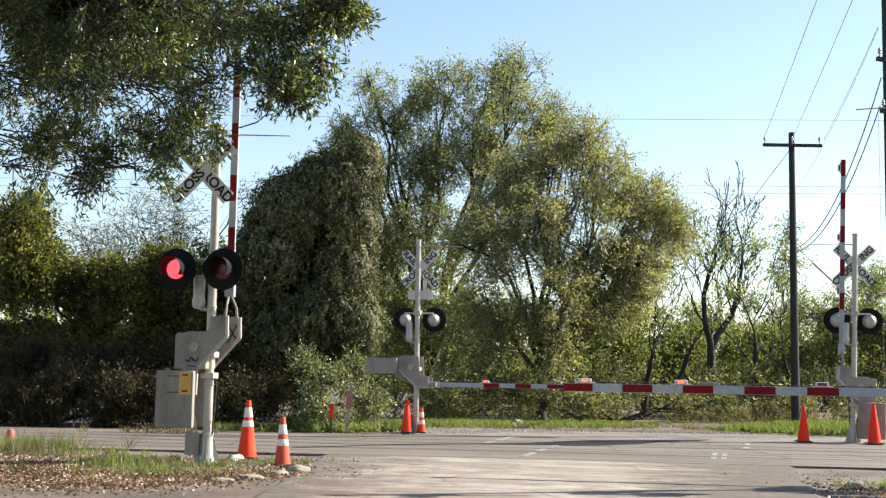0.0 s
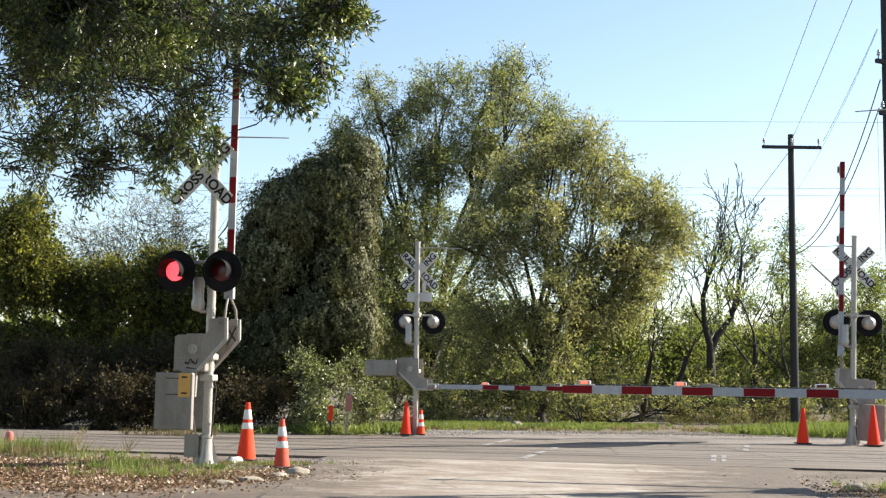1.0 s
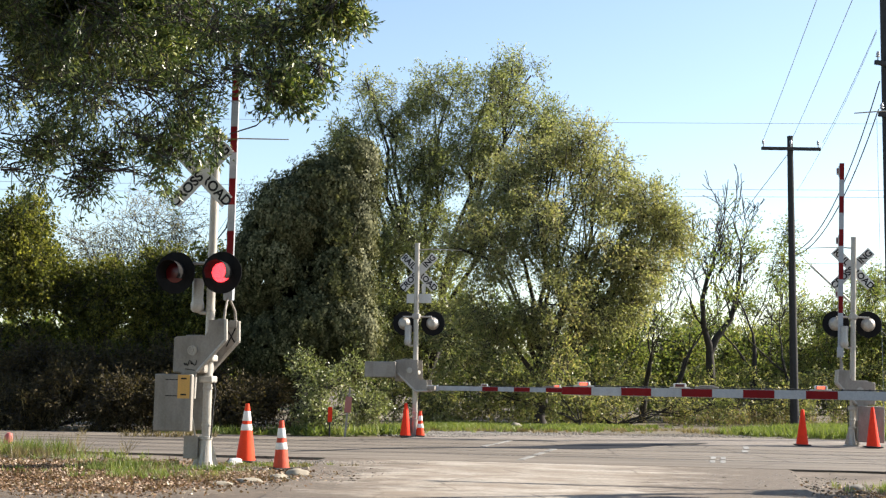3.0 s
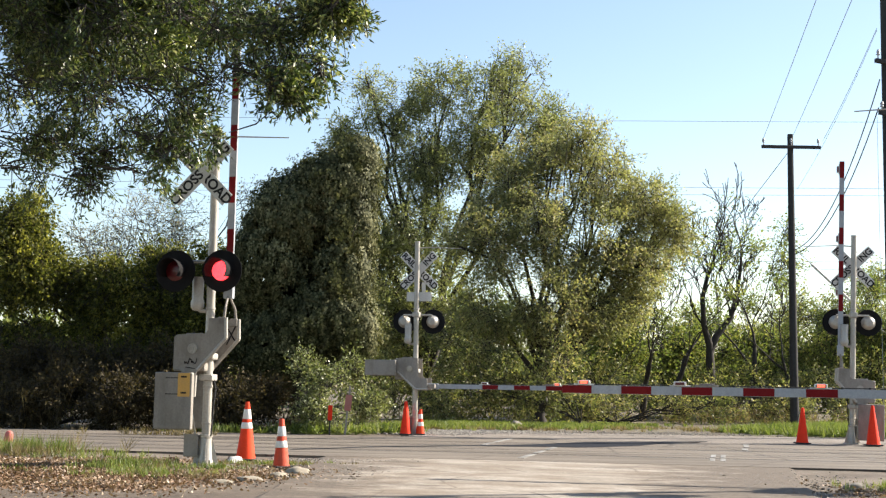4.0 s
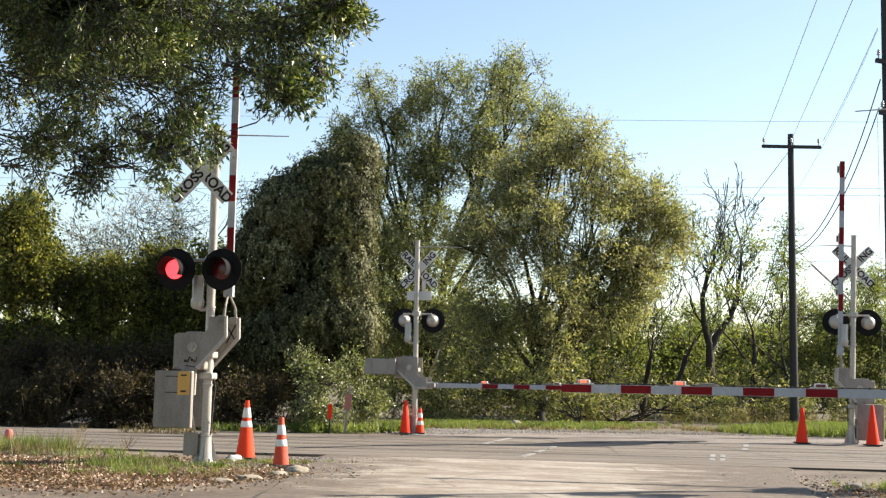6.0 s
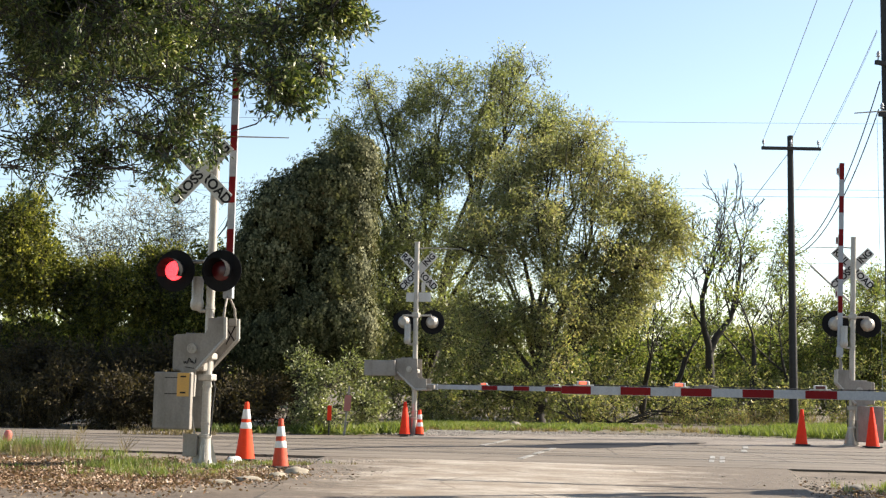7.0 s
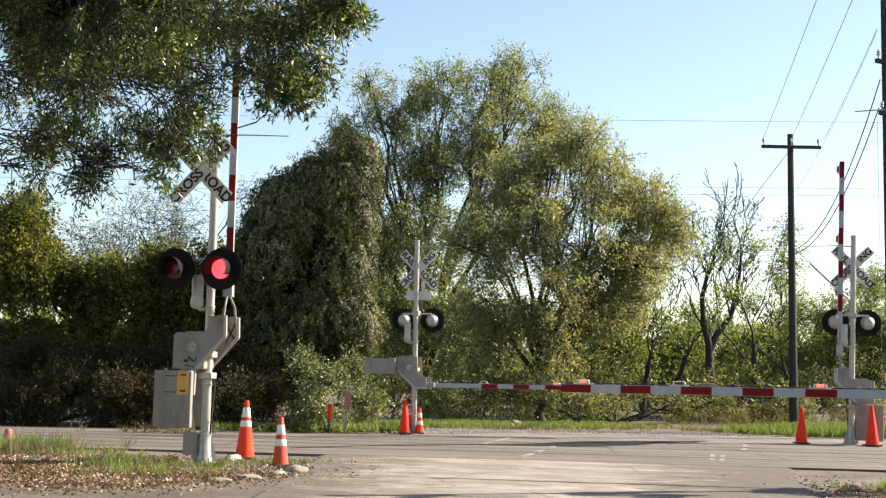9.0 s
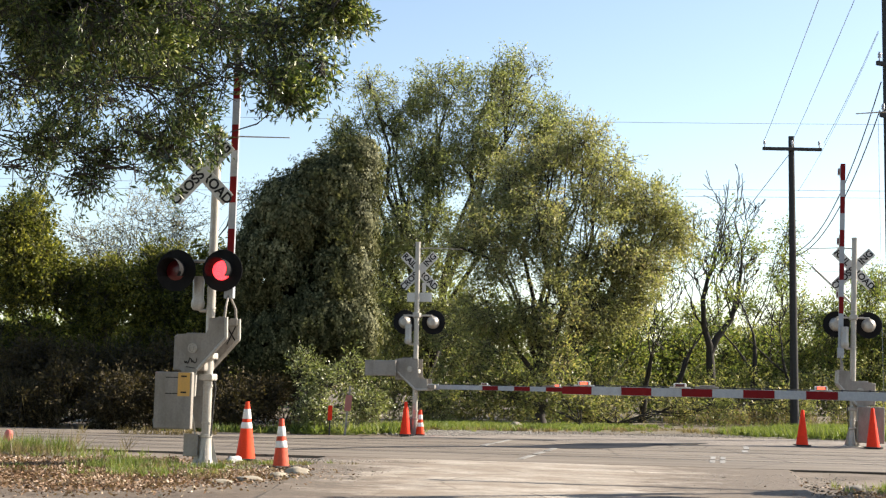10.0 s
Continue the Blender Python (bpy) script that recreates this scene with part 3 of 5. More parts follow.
        part("hub", bm, ALUMINIUM, plate_ob, "bolted hub")
    w0, w1, w2, w3 = weight
    (ax, az), (bx, bz) = swing(w0, w2), swing(w1, w3)
    x0, x1, z0, z1 = min(ax, bx), max(ax, bx), min(az, bz), max(az, bz)
    cw = part("counterweight", box(bm_new(), x0, x1, -0.40, -0.30, z0, z1, 0.02), GREY_PAINT, top, "flat grey counterweight slabs")
    part("counterweight", box(bm_new(), x0, x1, 0.285, 0.38, z0, z1, 0.02), GREY_PAINT, top)
    if up and f < 0:
        (ax, az), (bx, bz) = swing(-0.16, -0.66), swing(0.03, -0.31)
        lab = part("warning_plate", box(bm_new(), min(ax, bx), max(ax, bx), -0.408, -0.402, min(az, bz), max(az, bz), 0.002), YELLOW, top, "amber warning plate")
        for k in (0.16, 0.84):
            part("print_bar", box(bm_new(), min(ax, bx) + 0.05, max(ax, bx) - 0.05, -0.411, -0.4085, min(az, bz) + (max(az, bz) - min(az, bz)) * k - 0.012, min(az, bz) + (max(az, bz) - min(az, bz)) * k + 0.012), INK, lab)
        for k in (0.06, 0.30):
            part("print_bar", box(bm_new(), x0 + 0.18, x1 - 0.19, -0.404, -0.4005, z1 - k - 0.03, z1 - k - 0.018), BLACK_PAINT, cw, "faint print")
        bm = bm_new()
        for (x0, z0), (x1, z1) in (((0.28, 0.48), (0.46, 0.20)), ((0.49, 0.47), (0.33, 0.14))):
            a, b = swing(x0, z0), swing(x1, z1)
            rod(bm, (a[0], 0.245, a[1]), (b[0], 0.245, b[1]), 0.009, None, 6)
        part("brace_wire", bm, BLACK_PAINT, top, "thin dark crossed brace")
        scr = bm_new()
        cx, cz = swing(-0.02, -0.13)
        rnd = random.Random(4)
        last = Vector((cx - 0.10, -0.285, cz))
        for k in range(16):
            nxt = Vector((cx - 0.10 + 0.013 * k, -0.285, cz + rnd.uniform(-0.045, 0.05)))
            rod(scr, last, nxt, 0.006, None, 5)
            last = nxt
        rod(scr, (cx - 0.08, -0.285, cz - 0.09), (cx + 0.07, -0.285, cz - 0.11), 0.006, None, 5)
        part("scrawl", scr, BLACK_PAINT, top, "black scrawled mark")
        part("cable", rod(rod(bm_new(), (side * -0.22, -0.2, 1.0), (side * -0.16, -0.15, 0.72), 0.014), (side * -0.16, -0.15, 0.72), (side * -0.14, -0.08, 0.46), 0.014), ALUMINIUM, top, "flexible conduit")
    # the arm itself, in its own frame: x outwards from the clamp
    ax, az = swing(0.44, 0.66)
    arm_pose = Matrix.Translation((ax, 0, az)) @ (pose(0, 0, 0, 0, -90, 0) if up else (pose(0, 0, 0, 0, 0.25, 0) if side > 0 else pose(0, 0, 0, 0, -0.25, 180)))
    arm = part("gate_arm", box(box(bm_new(), 0.17 if up else -0.22, 0.42 if up else 0.10, -0.05, 0.05, -0.075, 0.075, 0.012), 0.2 if up else -0.1, arm_length, -0.022, 0.022, -0.058, 0.058, 0.004), WHITE_SHEET, top, "red and white striped gate arm")
    arm.matrix_basis = arm_pose
    n = int((arm_length - 0.5) / 0.406)
    for k in range(n):
        x = arm_length - 0.406 * (k + 1)
        if (k % 2 == 0) == first_red:
            part("red_stripe", box(bm_new(), x, x + 0.406, -0.026, 0.026, -0.053, 0.053, 0.001), RED_SHEET, arm, "red reflective stripe")
    for y in (-1, 1):
        if up:
            bm = rod(rod(bm_new(), (-0.20, y * 0.25, -0.03), (0.02, y * 0.20, -0.03), 0.022, None, 8), (0.02, y * 0.20, -0.03), (0.20, y * 0.04, 0.0), 0.018, None, 8)
            box(bm, -0.24, -0.12, y * 0.24 - 0.03, y * 0.24 + 0.03, -0.06, 0.06, 0.01)
        else:
            bm = box(bm_new(), -0.30, 0.05, min(y * 0.24, y * 0.05), max(y * 0.24, y * 0.05), -0.05, 0.05, 0.01)
        part("clamp_bracket", bm, GREY_PAINT, arm)
    if not up:
        bm = rod(bm_new(), (0.1, 0.0, 0.072), (arm_length - 0.05, 0.0, 0.072), 0.007, None, 6)
        for k in range(int(arm_length / 0.35)):
            rod(bm, (0.2 + 0.35 * k, 0.0, 0.056), (0.2 + 0.35 * k, 0.0, 0.084), 0.014, None, 6)
        part("arm_cable", bm, RUBBER, arm, "thin black cable clipped along the arm")
        part("arm_splice", box(box(bm_new(), arm_length - 2.12, arm_length - 1.80, -0.03, 0.03, 0.058, 0.088, 0.01), arm_length - 2.06, arm_length - 1.86, -0.028, 0.028, 0.086, 0.104, 0.01), GREY_PAINT, arm, "flat grey splice box")
    for back, group in lights:
        arm_light_on(arm, arm_length - back, group, side, up)
    return top, arm


def arm_light_on(arm, x, group, side, up):
    """A lamp on the arm's upper edge; on a mirrored arm its lit face still turns to the approach."""
    s = 1 if (up or side > 0) else -1
    body = part("arm_light", box(box(bm_new(), x - 0.085, x + 0.085, -0.035, 0.035, 0.066, 0.125, 0.012), x - 0.14, x + 0.14, -0.02, 0.02, 0.060, 0.076, 0.004), WHITE_PAINT, arm, "small white gate lamp")
    part("lens", box(bm_new(), x - 0.06, x + 0.06, -s * 0.034, -s * 0.040, 0.078, 0.115, 0.002), DARK_LENS, body, "unlit red lens")
    if group is None:
        return
    bm = bm_new()
    box(bm, x - 0.050, x + 0.050, -0.004, 0.004, 0.080, 0.114, 0.002)
    g = part("lit_lens", bm, ARM_GLOW, body, "lit orange-red lens")
    rest = pose(0, 0, -0.016)
    out = Matrix.Translation((0, -s * 0.043, 0.016))
    if group == "steady":
        g.matrix_basis = out @ rest
    else:
        g.matrix_basis = rest
        GLOWS.append((g, rest, out, group))


gate_signal(CROSSING, 1, -1, True, 5.3, [], "aluminium crossing signal with raised gate and flashing red lamps", lean=0.2, shift=-0.09)
gate_signal(CROSSING @ pose(-0.115, 13.89, 0), 1, 1, False, 4.9, [(3.6, "L"), (1.75, "R"), (0.1, None)], "aluminium crossing signal with lowered gate, seen from behind", weight=(-0.22, 0.18, -1.10, -0.28), lamps=(None, None), plate=True, height=4.98, rod_top=4.82)
gate_signal(CROSSING @ pose(10.6, 13.86, 0), -1, 1, True, 4.89, [(0.2, None), (1.9, None), (3.2, None)], "aluminium crossing signal with raised gate beside cones", lamps=(None, None), lean=1.6, height=5.0, rod_top=4.75, pivot=1.28)
gate_signal(CROSSING @ pose(10.6, -0.6, 0), -1, -1, False, 4.61, [(0.30, "steady"), (1.60, "L"), (3.44, "R")], "aluminium crossing signal with lowered striped gate", weight=(-0.30, 0.18, -1.15, -0.30), pivot=1.65)


# ---- traffic cones ----
def cone(place, height, mat, bands, label, group, lean=0, turn=0):
    top = thing("traffic_cone", label, "traffic cone", Matrix.Translation(place) @ pose(0, 0, 0, lean, lean * 0.6, turn), group)
    r0 = height * 0.165
    part("cone_body", lathe(bm_new(), [(r0 * 1.06, 0.02), (r0, 0.05), (0.035, height - 0.01), (0.03, height), (0.018, height), (0.016, height - 0.06)], None, 28), mat, top, "", True)
    part("cone_base", box(bm_new(), -r0 * 1.18, r0 * 1.18, -r0 * 1.18, r0 * 1.18, 0.0, 0.03, 0.012), RUBBER, top, "black rubber foot")

    def rad(z):
        return r0 + (0.035 - r0) * (z - 0.05) / (height - 0.06)
    for z0, z1 in bands:
        part("collar", lathe(bm_new(), [(rad(z0) + 0.002, z0), (rad(z0) + 0.004, z0 + 0.004), (rad(z1) + 0.004, z1 - 0.004), (rad(z1) + 0.002, z1)], None, 28), COLLAR, top, "white reflective collar", True)
    return top


cone((-3.18, 21.4, 0), 0.95, CONE_ORANGE, [(0.515, 0.615), (0.67, 0.83)], "tall orange traffic cone with two white collars", "cones at the nearer signal", 0.8, 10)
cone((-2.36, 19.5, 0), 0.73, CONE_DIRTY, [(0.30, 0.40), (0.47, 0.615)], "orange traffic cone with two dirty white collars", "cones at the nearer signal", -0.8, 30)
cone((8.55, 30.6, 0.03), 0.84, CONE_RED, [], "plain vermilion traffic cone, slightly tilted", "cones across the rails", 1.5, 5)
cone((9.99, 29.9, 0.03), 0.92, CONE_RED, [], "plain vermilion traffic cone", "cones across the rails", 0, 0)
cone((-0.86, 33.0, 0.03), 0.84, CONE_RED, [], "plain vermilion traffic cone beside the mast", "cones across the rails", 0, 0)
cone((-0.49, 33.1, 0.03), 0.64, CONE_ORANGE, [(0.22, 0.32), (0.40, 0.52)], "small banded traffic cone beside the mast", "cones across the rails", 0, 0)


# ---- utility poles and wires ----
def utility_pole(x, y, height, radius, arms, label, lean=(0, 0)):
    top = thing("utility_pole", label, "utility pole", pose(x, y, 0, lean[0], lean[1], 0))
    part("pole_shaft", lathe(bm_new(), [(radius * 1.15, -0.2), (radius, 2), (radius * 0.72, height), (0, height)], None, 14), POLE_WOOD, top, "dark creosoted wooden shaft", True)
    for z, half, turn in arms:
        arm = part("crossarm", box(bm_new(), -half, half, -0.05, 0.05, -0.06, 0.06, 0.01), POLE_WOOD, top, "wooden crossarm")
        arm.matrix_basis = pose(0, -radius * 0.9, z, 0, turn, 14)
        for k in (-half + 0.08, 0.0, half - 0.08):
            part("insulator", lathe(bm_new(), [(0.02, 0.05), (0.02, 0.16), (0.06, 0.17), (0.035, 0.22), (0.055, 0.24), (0.03, 0.32), (0, 0.33)], pose(k, 0, 0), 10), INSULATOR, arm, "grey pin insulator", True)
    return top


utility_pole(12.87, 47.0, 10.75, 0.15, [(10.25, 1.2, -2.5)], "dark wooden utility pole with one crossarm")
utility_pole(12.29, 35.0, 14.5, 0.165, [(10.35, 0.40, 4), (8.9, 0.32, 4)], "dark wooden utility pole carrying cables")


def wire(name, a, b, sag, r, mat, label):
    a, b = Vector(a), Vector(b)
    path = []
    for i in range(17):
        k = i / 16
        p = a.lerp(b, k)
        p.z -= sag * 4 * k * (1 - k)
        path.append((p, r))
    vs, fs = tubes([path], 5)
    return tagged(arrays(name, vs, fs, mat), label, "overhead wire", "overhead wires")


wire("overhead_wire", (11.78, 46.8, 10.45), (5.5, 11.5, 10.5), 0.15, 0.009, FAINT_CABLE, "thin overhead wire from the wooden pole")
wire("overhead_wire", (12.9, 46.8, 10.62), (6.15, 11.5, 10.6), 0.15, 0.009, FAINT_CABLE, "thin overhead wire from the wooden pole")
wire("overhead_wire", (14.05, 46.9, 10.5), (12.05, 35.0, 11.35), 0.1, 0.009, FAINT_CABLE, "thin overhead wire between two poles")
wire("overhead_wire", (12.05, 35.0, 11.3), (13.1, 47.0, 8.7), 0.25, 0.006, FAINT_CABLE, "thin overhead wire between two poles")
wire("overhead_wire", (12.1, 35.0, 9.9), (13.0, 47.0, 6.45), 0.95, 0.018, CABLE, "black sagging cable between two poles")
wire("overhead_wire", (12.05, 35.0, 9.1), (13.0, 47.0, 6.3), 0.85, 0.018, CABLE, "black sagging cable between two poles")
wire("overhead_wire", (12.8, 47.0, 10.1), (6.2, 47.6, 1.6), 0.1, 0.012, CABLE, "thin guy wire into the trees")
wire("overhead_wire", (12.0, 35.0, 8.85), (12.0, 35.0, 0.0), 0.0, 0.006, FAINT_CABLE, "thin vertical ground wire beside the pole")
wire("guy_wire", (12.95, 47.0, 6.5), (19.6, 46.2, 0.0), 0.0, 0.012, CABLE, "steel guy wire from the wooden pole")
wire("guy_insulator", (13.55, 46.93, 5.92), (15.0, 46.75, 4.50), 0.0, 0.05, WHITE_PAINT, "white fibreglass guy insulator rod")
for x in (-120, 120):
    vs, fs = tubes([[((x, 135, 0), 0.4), ((x, 135, 30), 0.25)]], 10)
    tagged(arrays("line_mast", vs, fs, GREY_PAINT, smooth=True), "tall grey steel line mast", "line mast")
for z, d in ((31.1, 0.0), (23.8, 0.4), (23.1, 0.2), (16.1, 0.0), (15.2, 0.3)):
    wire("overhead_wire", (-120, 135, z - 1.2 + d), (120, 135, z), 0.8, 0.022, FAINT_CABLE, "distant pale transmission line")

# ---- trees ----
TALL_LEAF = leaf_material("green_leaves", [(0.1, (0.088, 0.106, 0.046)), (0.5, (0.193, 0.212, 0.096)), (0.9, (0.364, 0.353, 0.191))], 0.46, 0.4, 0.3)
GOLD_LEAF = leaf_material("autumn_leaves", [(0.1, (0.115, 0.126, 0.062)), (0.4, (0.225, 0.233, 0.110)), (0.65, (0.325, 0.312, 0.149)), (0.9, (0.362, 0.280, 0.179))], 0.45, 0.4, 0.25)
VINE_LEAF = leaf_material("vine_leaves", [(0.1, (0.021, 0.025, 0.012)), (0.5, (0.068, 0.074, 0.034)), (0.9, (0.255, 0.245, 0.132))], 0.2, 0.6, 0.08)
SHRUB_LEAF = leaf_material("shrub_leaves", [(0.1, (0.070, 0.093, 0.032)), (0.5, (0.176, 0.202, 0.078)), (0.9, (0.393, 0.383, 0.230))], 0.3, 0.4, 0.3)
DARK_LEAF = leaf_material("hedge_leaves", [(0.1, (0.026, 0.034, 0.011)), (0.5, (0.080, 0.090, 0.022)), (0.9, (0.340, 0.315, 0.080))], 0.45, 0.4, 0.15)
PALE_LEAF = leaf_material("pale_leaves", [(0.1, (0.111, 0.111, 0.076)), (0.5, (0.204, 0.183, 0.128)), (0.9, (0.306, 0.264, 0.187))], 0.35)
BACK_LEAF = leaf_material("woods_leaves", [(0.1, (0.058, 0.089, 0.029)), (0.5, (0.151, 0.187, 0.060)), (0.9, (0.301, 0.272, 0.100))], 0.52, 0.4, 0.2)
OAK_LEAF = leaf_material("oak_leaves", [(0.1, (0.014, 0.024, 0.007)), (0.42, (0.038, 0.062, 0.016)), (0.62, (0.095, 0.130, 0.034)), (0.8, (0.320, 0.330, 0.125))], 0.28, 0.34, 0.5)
# Brown darkened throughout: the shade below the hedge is put into the leaf colour.
SHADED_BRUSH_LEAF = leaf_material("shaded_brush_leaves", [(0.1, (0.022, 0.020, 0.010)), (0.5, (0.052, 0.043, 0.022)), (0.9, (0.122, 0.090, 0.045))], 0.2, 0.6, 0.1)
UNDER_LEAF = leaf_material("undergrowth_leaves", [(0.1, (0.078, 0.098, 0.043)), (0.5, (0.197, 0.215, 0.085)), (0.9, (0.421, 0.343, 0.184))], 0.42, 0.4, 0.2)

TALL = [(-3.97, 49.5, 10.96, 0.71, 1.6, 0.71),
    (-2.14, 50, 12.22, 1.1, 1.9, 1.1),
    (-0.02, 50.5, 12.94, 1.33, 1.9, 1.29),
    (2.14, 51, 13.2, 1.23, 1.9, 1.16),
    (3.28, 51, 14.03, 0.72, 1.2, 0.85),
    (-3.15, 49.5, 8.85, 1.01, 1.9, 0.94),
    (-0.76, 50, 10.09, 1.65, 2.2, 1.43),
    (1.7, 50.5, 10.78, 1.66, 2.2, 1.44),
    (3.98, 51, 11.95, 1.08, 1.6, 0.94),
    (-2.97, 49, 6.48, 1.09, 1.9, 1.09),
    (-0.92, 49, 6.94, 1.61, 2, 1.72),
    (-2.14, 48.5, 3.86, 1.28, 1.6, 1.7),
    (-0.22, 48.5, 3.89, 1.49, 1.6, 1.92),
    (-3.05, 50, 13.12, 0.43, 0.9, 0.4)]
GOLD = [(2.42, 46.8, 8.62, 1.23, 2.0, 1.03),
    (3.64, 46.6, 9.76, 0.98, 1.6, 0.92),
    (4.99, 46.6, 10.20, 0.92, 1.6, 0.86),
    (6.02, 46.5, 8.94, 1.27, 2.0, 1.23),
    (7.36, 46.5, 7.91, 1.12, 1.8, 0.98),
    (8.28, 46.5, 6.99, 0.78, 1.5, 0.92),
    (1.57, 45.5, 6.37, 1.30, 2.0, 1.50),
    (3.65, 45.2, 7.17, 1.49, 2.2, 1.39),
    (5.59, 45.5, 6.43, 1.50, 2.0, 1.40),
    (7.04, 45.8, 5.67, 1.05, 1.6, 0.97),
    (1.58, 45, 3.72, 1.11, 1.8, 1.04),
    (3.61, 44.5, 4.31, 1.47, 2.0, 1.37),
    (5.36, 45.2, 4.19, 1.09, 1.6, 1.09),
    (6.66, 46.0, 4.26, 0.71, 1.2, 0.71)]
VINE = [(-2.61, 38, 7.93, 0.63, 1.2, 0.75),
    (-3.27, 38, 7.15, 1.25, 1.5, 1.08),
    (-4.42, 38, 6.2, 1.25, 1.65, 1.25),
    (-2.87, 38, 5.97, 0.85, 1.5, 1.42),
    (-5.05, 38, 4.75, 1.13, 1.72, 1.67),
    (-2.95, 38, 4.45, 0.85, 1.65, 1.5),
    (-3.59, 38, 3.1, 1.64, 1.8, 1.34),
    (-4.74, 38, 2.42, 1.17, 1.65, 1.42),
    (-2.49, 37.4, 2.84, 0.54, 0.98, 1.15)]
SHRUB = [(-3.75, 34.95, 1.45, 0.54, 0.68, 0.74),
    (-2.89, 34.65, 1.08, 0.54, 0.59, 0.81),
    (-2.08, 36.75, 0.7, 0.54, 0.59, 0.49),
    (-4.2, 34.35, 0.54, 0.8, 0.59, 0.47),
    (-3.2, 34.15, 0.5, 0.66, 0.51, 0.4),
    (-3.4, 35.15, 1.85, 0.3, 0.42, 0.54),
    (-2.5, 35.55, 1.55, 0.34, 0.42, 0.76)]
LEFT = [(-12.74, 38.0, 5.99, 0.92, 1.2, 1.25),
    (-12.24, 38.0, 4.48, 1.00, 1.2, 1.00),
    (-12.69, 38.0, 3.30, 1.17, 1.2, 1.00),
    (-11.01, 38.2, 3.76, 1.09, 1.2, 0.84),
    (-9.73, 38.4, 3.96, 1.10, 1.2, 0.93),
    (-8.30, 38.4, 4.23, 1.10, 1.2, 0.93),
    (-12.04, 38.2, 2.32, 1.51, 1.0, 0.92),
    (-10.19, 38.2, 2.18, 1.68, 1.0, 1.09),
    (-8.07, 38.4, 2.38, 1.69, 1.0, 1.35),
    (-6.96, 38.6, 3.50, 0.85, 1.0, 1.86),
    (-12.56, 38.4, 1.40, 1.52, 0.9, 0.76),
    (-9.71, 38.4, 1.39, 2.02, 0.9, 0.67),
    (-11.08, 38.0, 0.92, 2.17, 0.7, 0.37),
    (-7.60, 38.0, 1.05, 2.00, 0.7, 0.43)]
THIN = [(-10.88, 46, 6.82, 1.52, 1.8, 1.21),
    (-9.66, 47, 6.96, 1.24, 1.8, 1.55),
    (-11.44, 46, 5.58, 1.62, 1.8, 1.21),
    (-10.02, 47, 5.49, 1.65, 1.8, 1.24),
    (-12.6, 45, 5.87, 1.19, 1.5, 0.99),
    (-7.2, 47, 8.04, 0.52, 1.0, 0.52)]
BACKA = [(7.57, 56, 4.35, 1.48, 1.8, 1.48),
    (9.2, 57, 3.43, 1.75, 1.8, 1.75),
    (10.88, 58, 2.6, 1.53, 1.8, 1.66),
    (7.81, 56, 2.15, 2.21, 1.8, 1.48),
    (12.62, 59, 2.52, 1.81, 1.8, 1.81),
    (14.41, 60, 2.69, 1.84, 1.8, 1.71),
    (11.43, 57, 1.22, 2.75, 1.6, 1.13),
    (5.21, 52, 1.38, 2.06, 1.5, 1.14),
    (2.61, 50, 1.12, 2.64, 1.5, 0.99)]
BACKB = [(15.71, 58, 2.54, 1.53, 1.8, 1.78),
    (16.9, 56, 3.5, 1.72, 1.8, 1.97),
    (18.31, 55, 4.44, 1.45, 1.8, 1.45),
    (18.51, 55, 2.52, 1.45, 1.8, 1.69),
    (16.47, 57, 4.53, 1.13, 1.4, 0.88),
    (19.14, 54, 3.45, 1.42, 1.8, 2.13),
    (17.11, 56, 1.54, 2.21, 1.6, 1.23),
    (18.92, 56, 5.99, 0.98, 1.2, 0.61)]
BACKC = [(12.38, 62.0, 4.27, 1.09, 1.5, 1.23),
    (14.11, 63.0, 4.90, 1.16, 1.5, 1.11),
    (15.38, 62.0, 4.45, 1.23, 1.5, 1.23),
    (17.16, 63.0, 5.22, 1.16, 1.5, 1.38),
    (18.24, 62.0, 4.49, 1.09, 1.5, 1.23),
    (15.98, 60.0, 7.14, 0.58, 1.0, 1.05),
    (16.27, 60.0, 8.75, 0.37, 0.8, 0.58),
    (19.75, 62.0, 4.92, 1.23, 1.5, 1.50),
    (20.20, 60.0, 6.41, 0.92, 1.2, 1.19),
    (14.45, 61.0, 3.45, 2.41, 1.5, 0.94),
    (17.66, 61.0, 3.23, 2.14, 1.5, 0.94)]
OAK = [(-4.25, 12.8, 4.80, 0.67, 1.0, 0.45),
    (-3.33, 12.8, 4.82, 0.67, 1.0, 0.42),
    (-2.31, 12.3, 4.69, 0.59, 0.9, 0.35),
    (-1.58, 11.8, 4.50, 0.36, 0.7, 0.26),
    (-1.16, 11.6, 4.59, 0.25, 0.5, 0.20),
    (-4.09, 12.6, 4.05, 0.61, 0.9, 0.36),
    (-3.25, 12.4, 3.94, 0.54, 0.8, 0.35),
    (-2.60, 12.1, 3.91, 0.40, 0.7, 0.29),
    (-2.07, 11.8, 4.03, 0.29, 0.6, 0.23),
    (-1.55, 11.5, 4.00, 0.25, 0.5, 0.20),
    (-1.17, 11.5, 4.13, 0.19, 0.4, 0.15)]
OAK_LOW = [(-4.18, 12.6, 3.53, 0.42, 0.7, 0.25),
    (-3.58, 12.5, 3.44, 0.41, 0.7, 0.27),
    (-3.08, 12.4, 3.35, 0.33, 0.6, 0.25),
    (-2.68, 12.2, 3.52, 0.22, 0.5, 0.18),
    (-3.38, 12.4, 3.15, 0.25, 0.5, 0.15),
    (-4.05, 12.6, 3.26, 0.22, 0.5, 0.14),
    (-2.83, 12.3, 3.20, 0.19, 0.4, 0.14)]

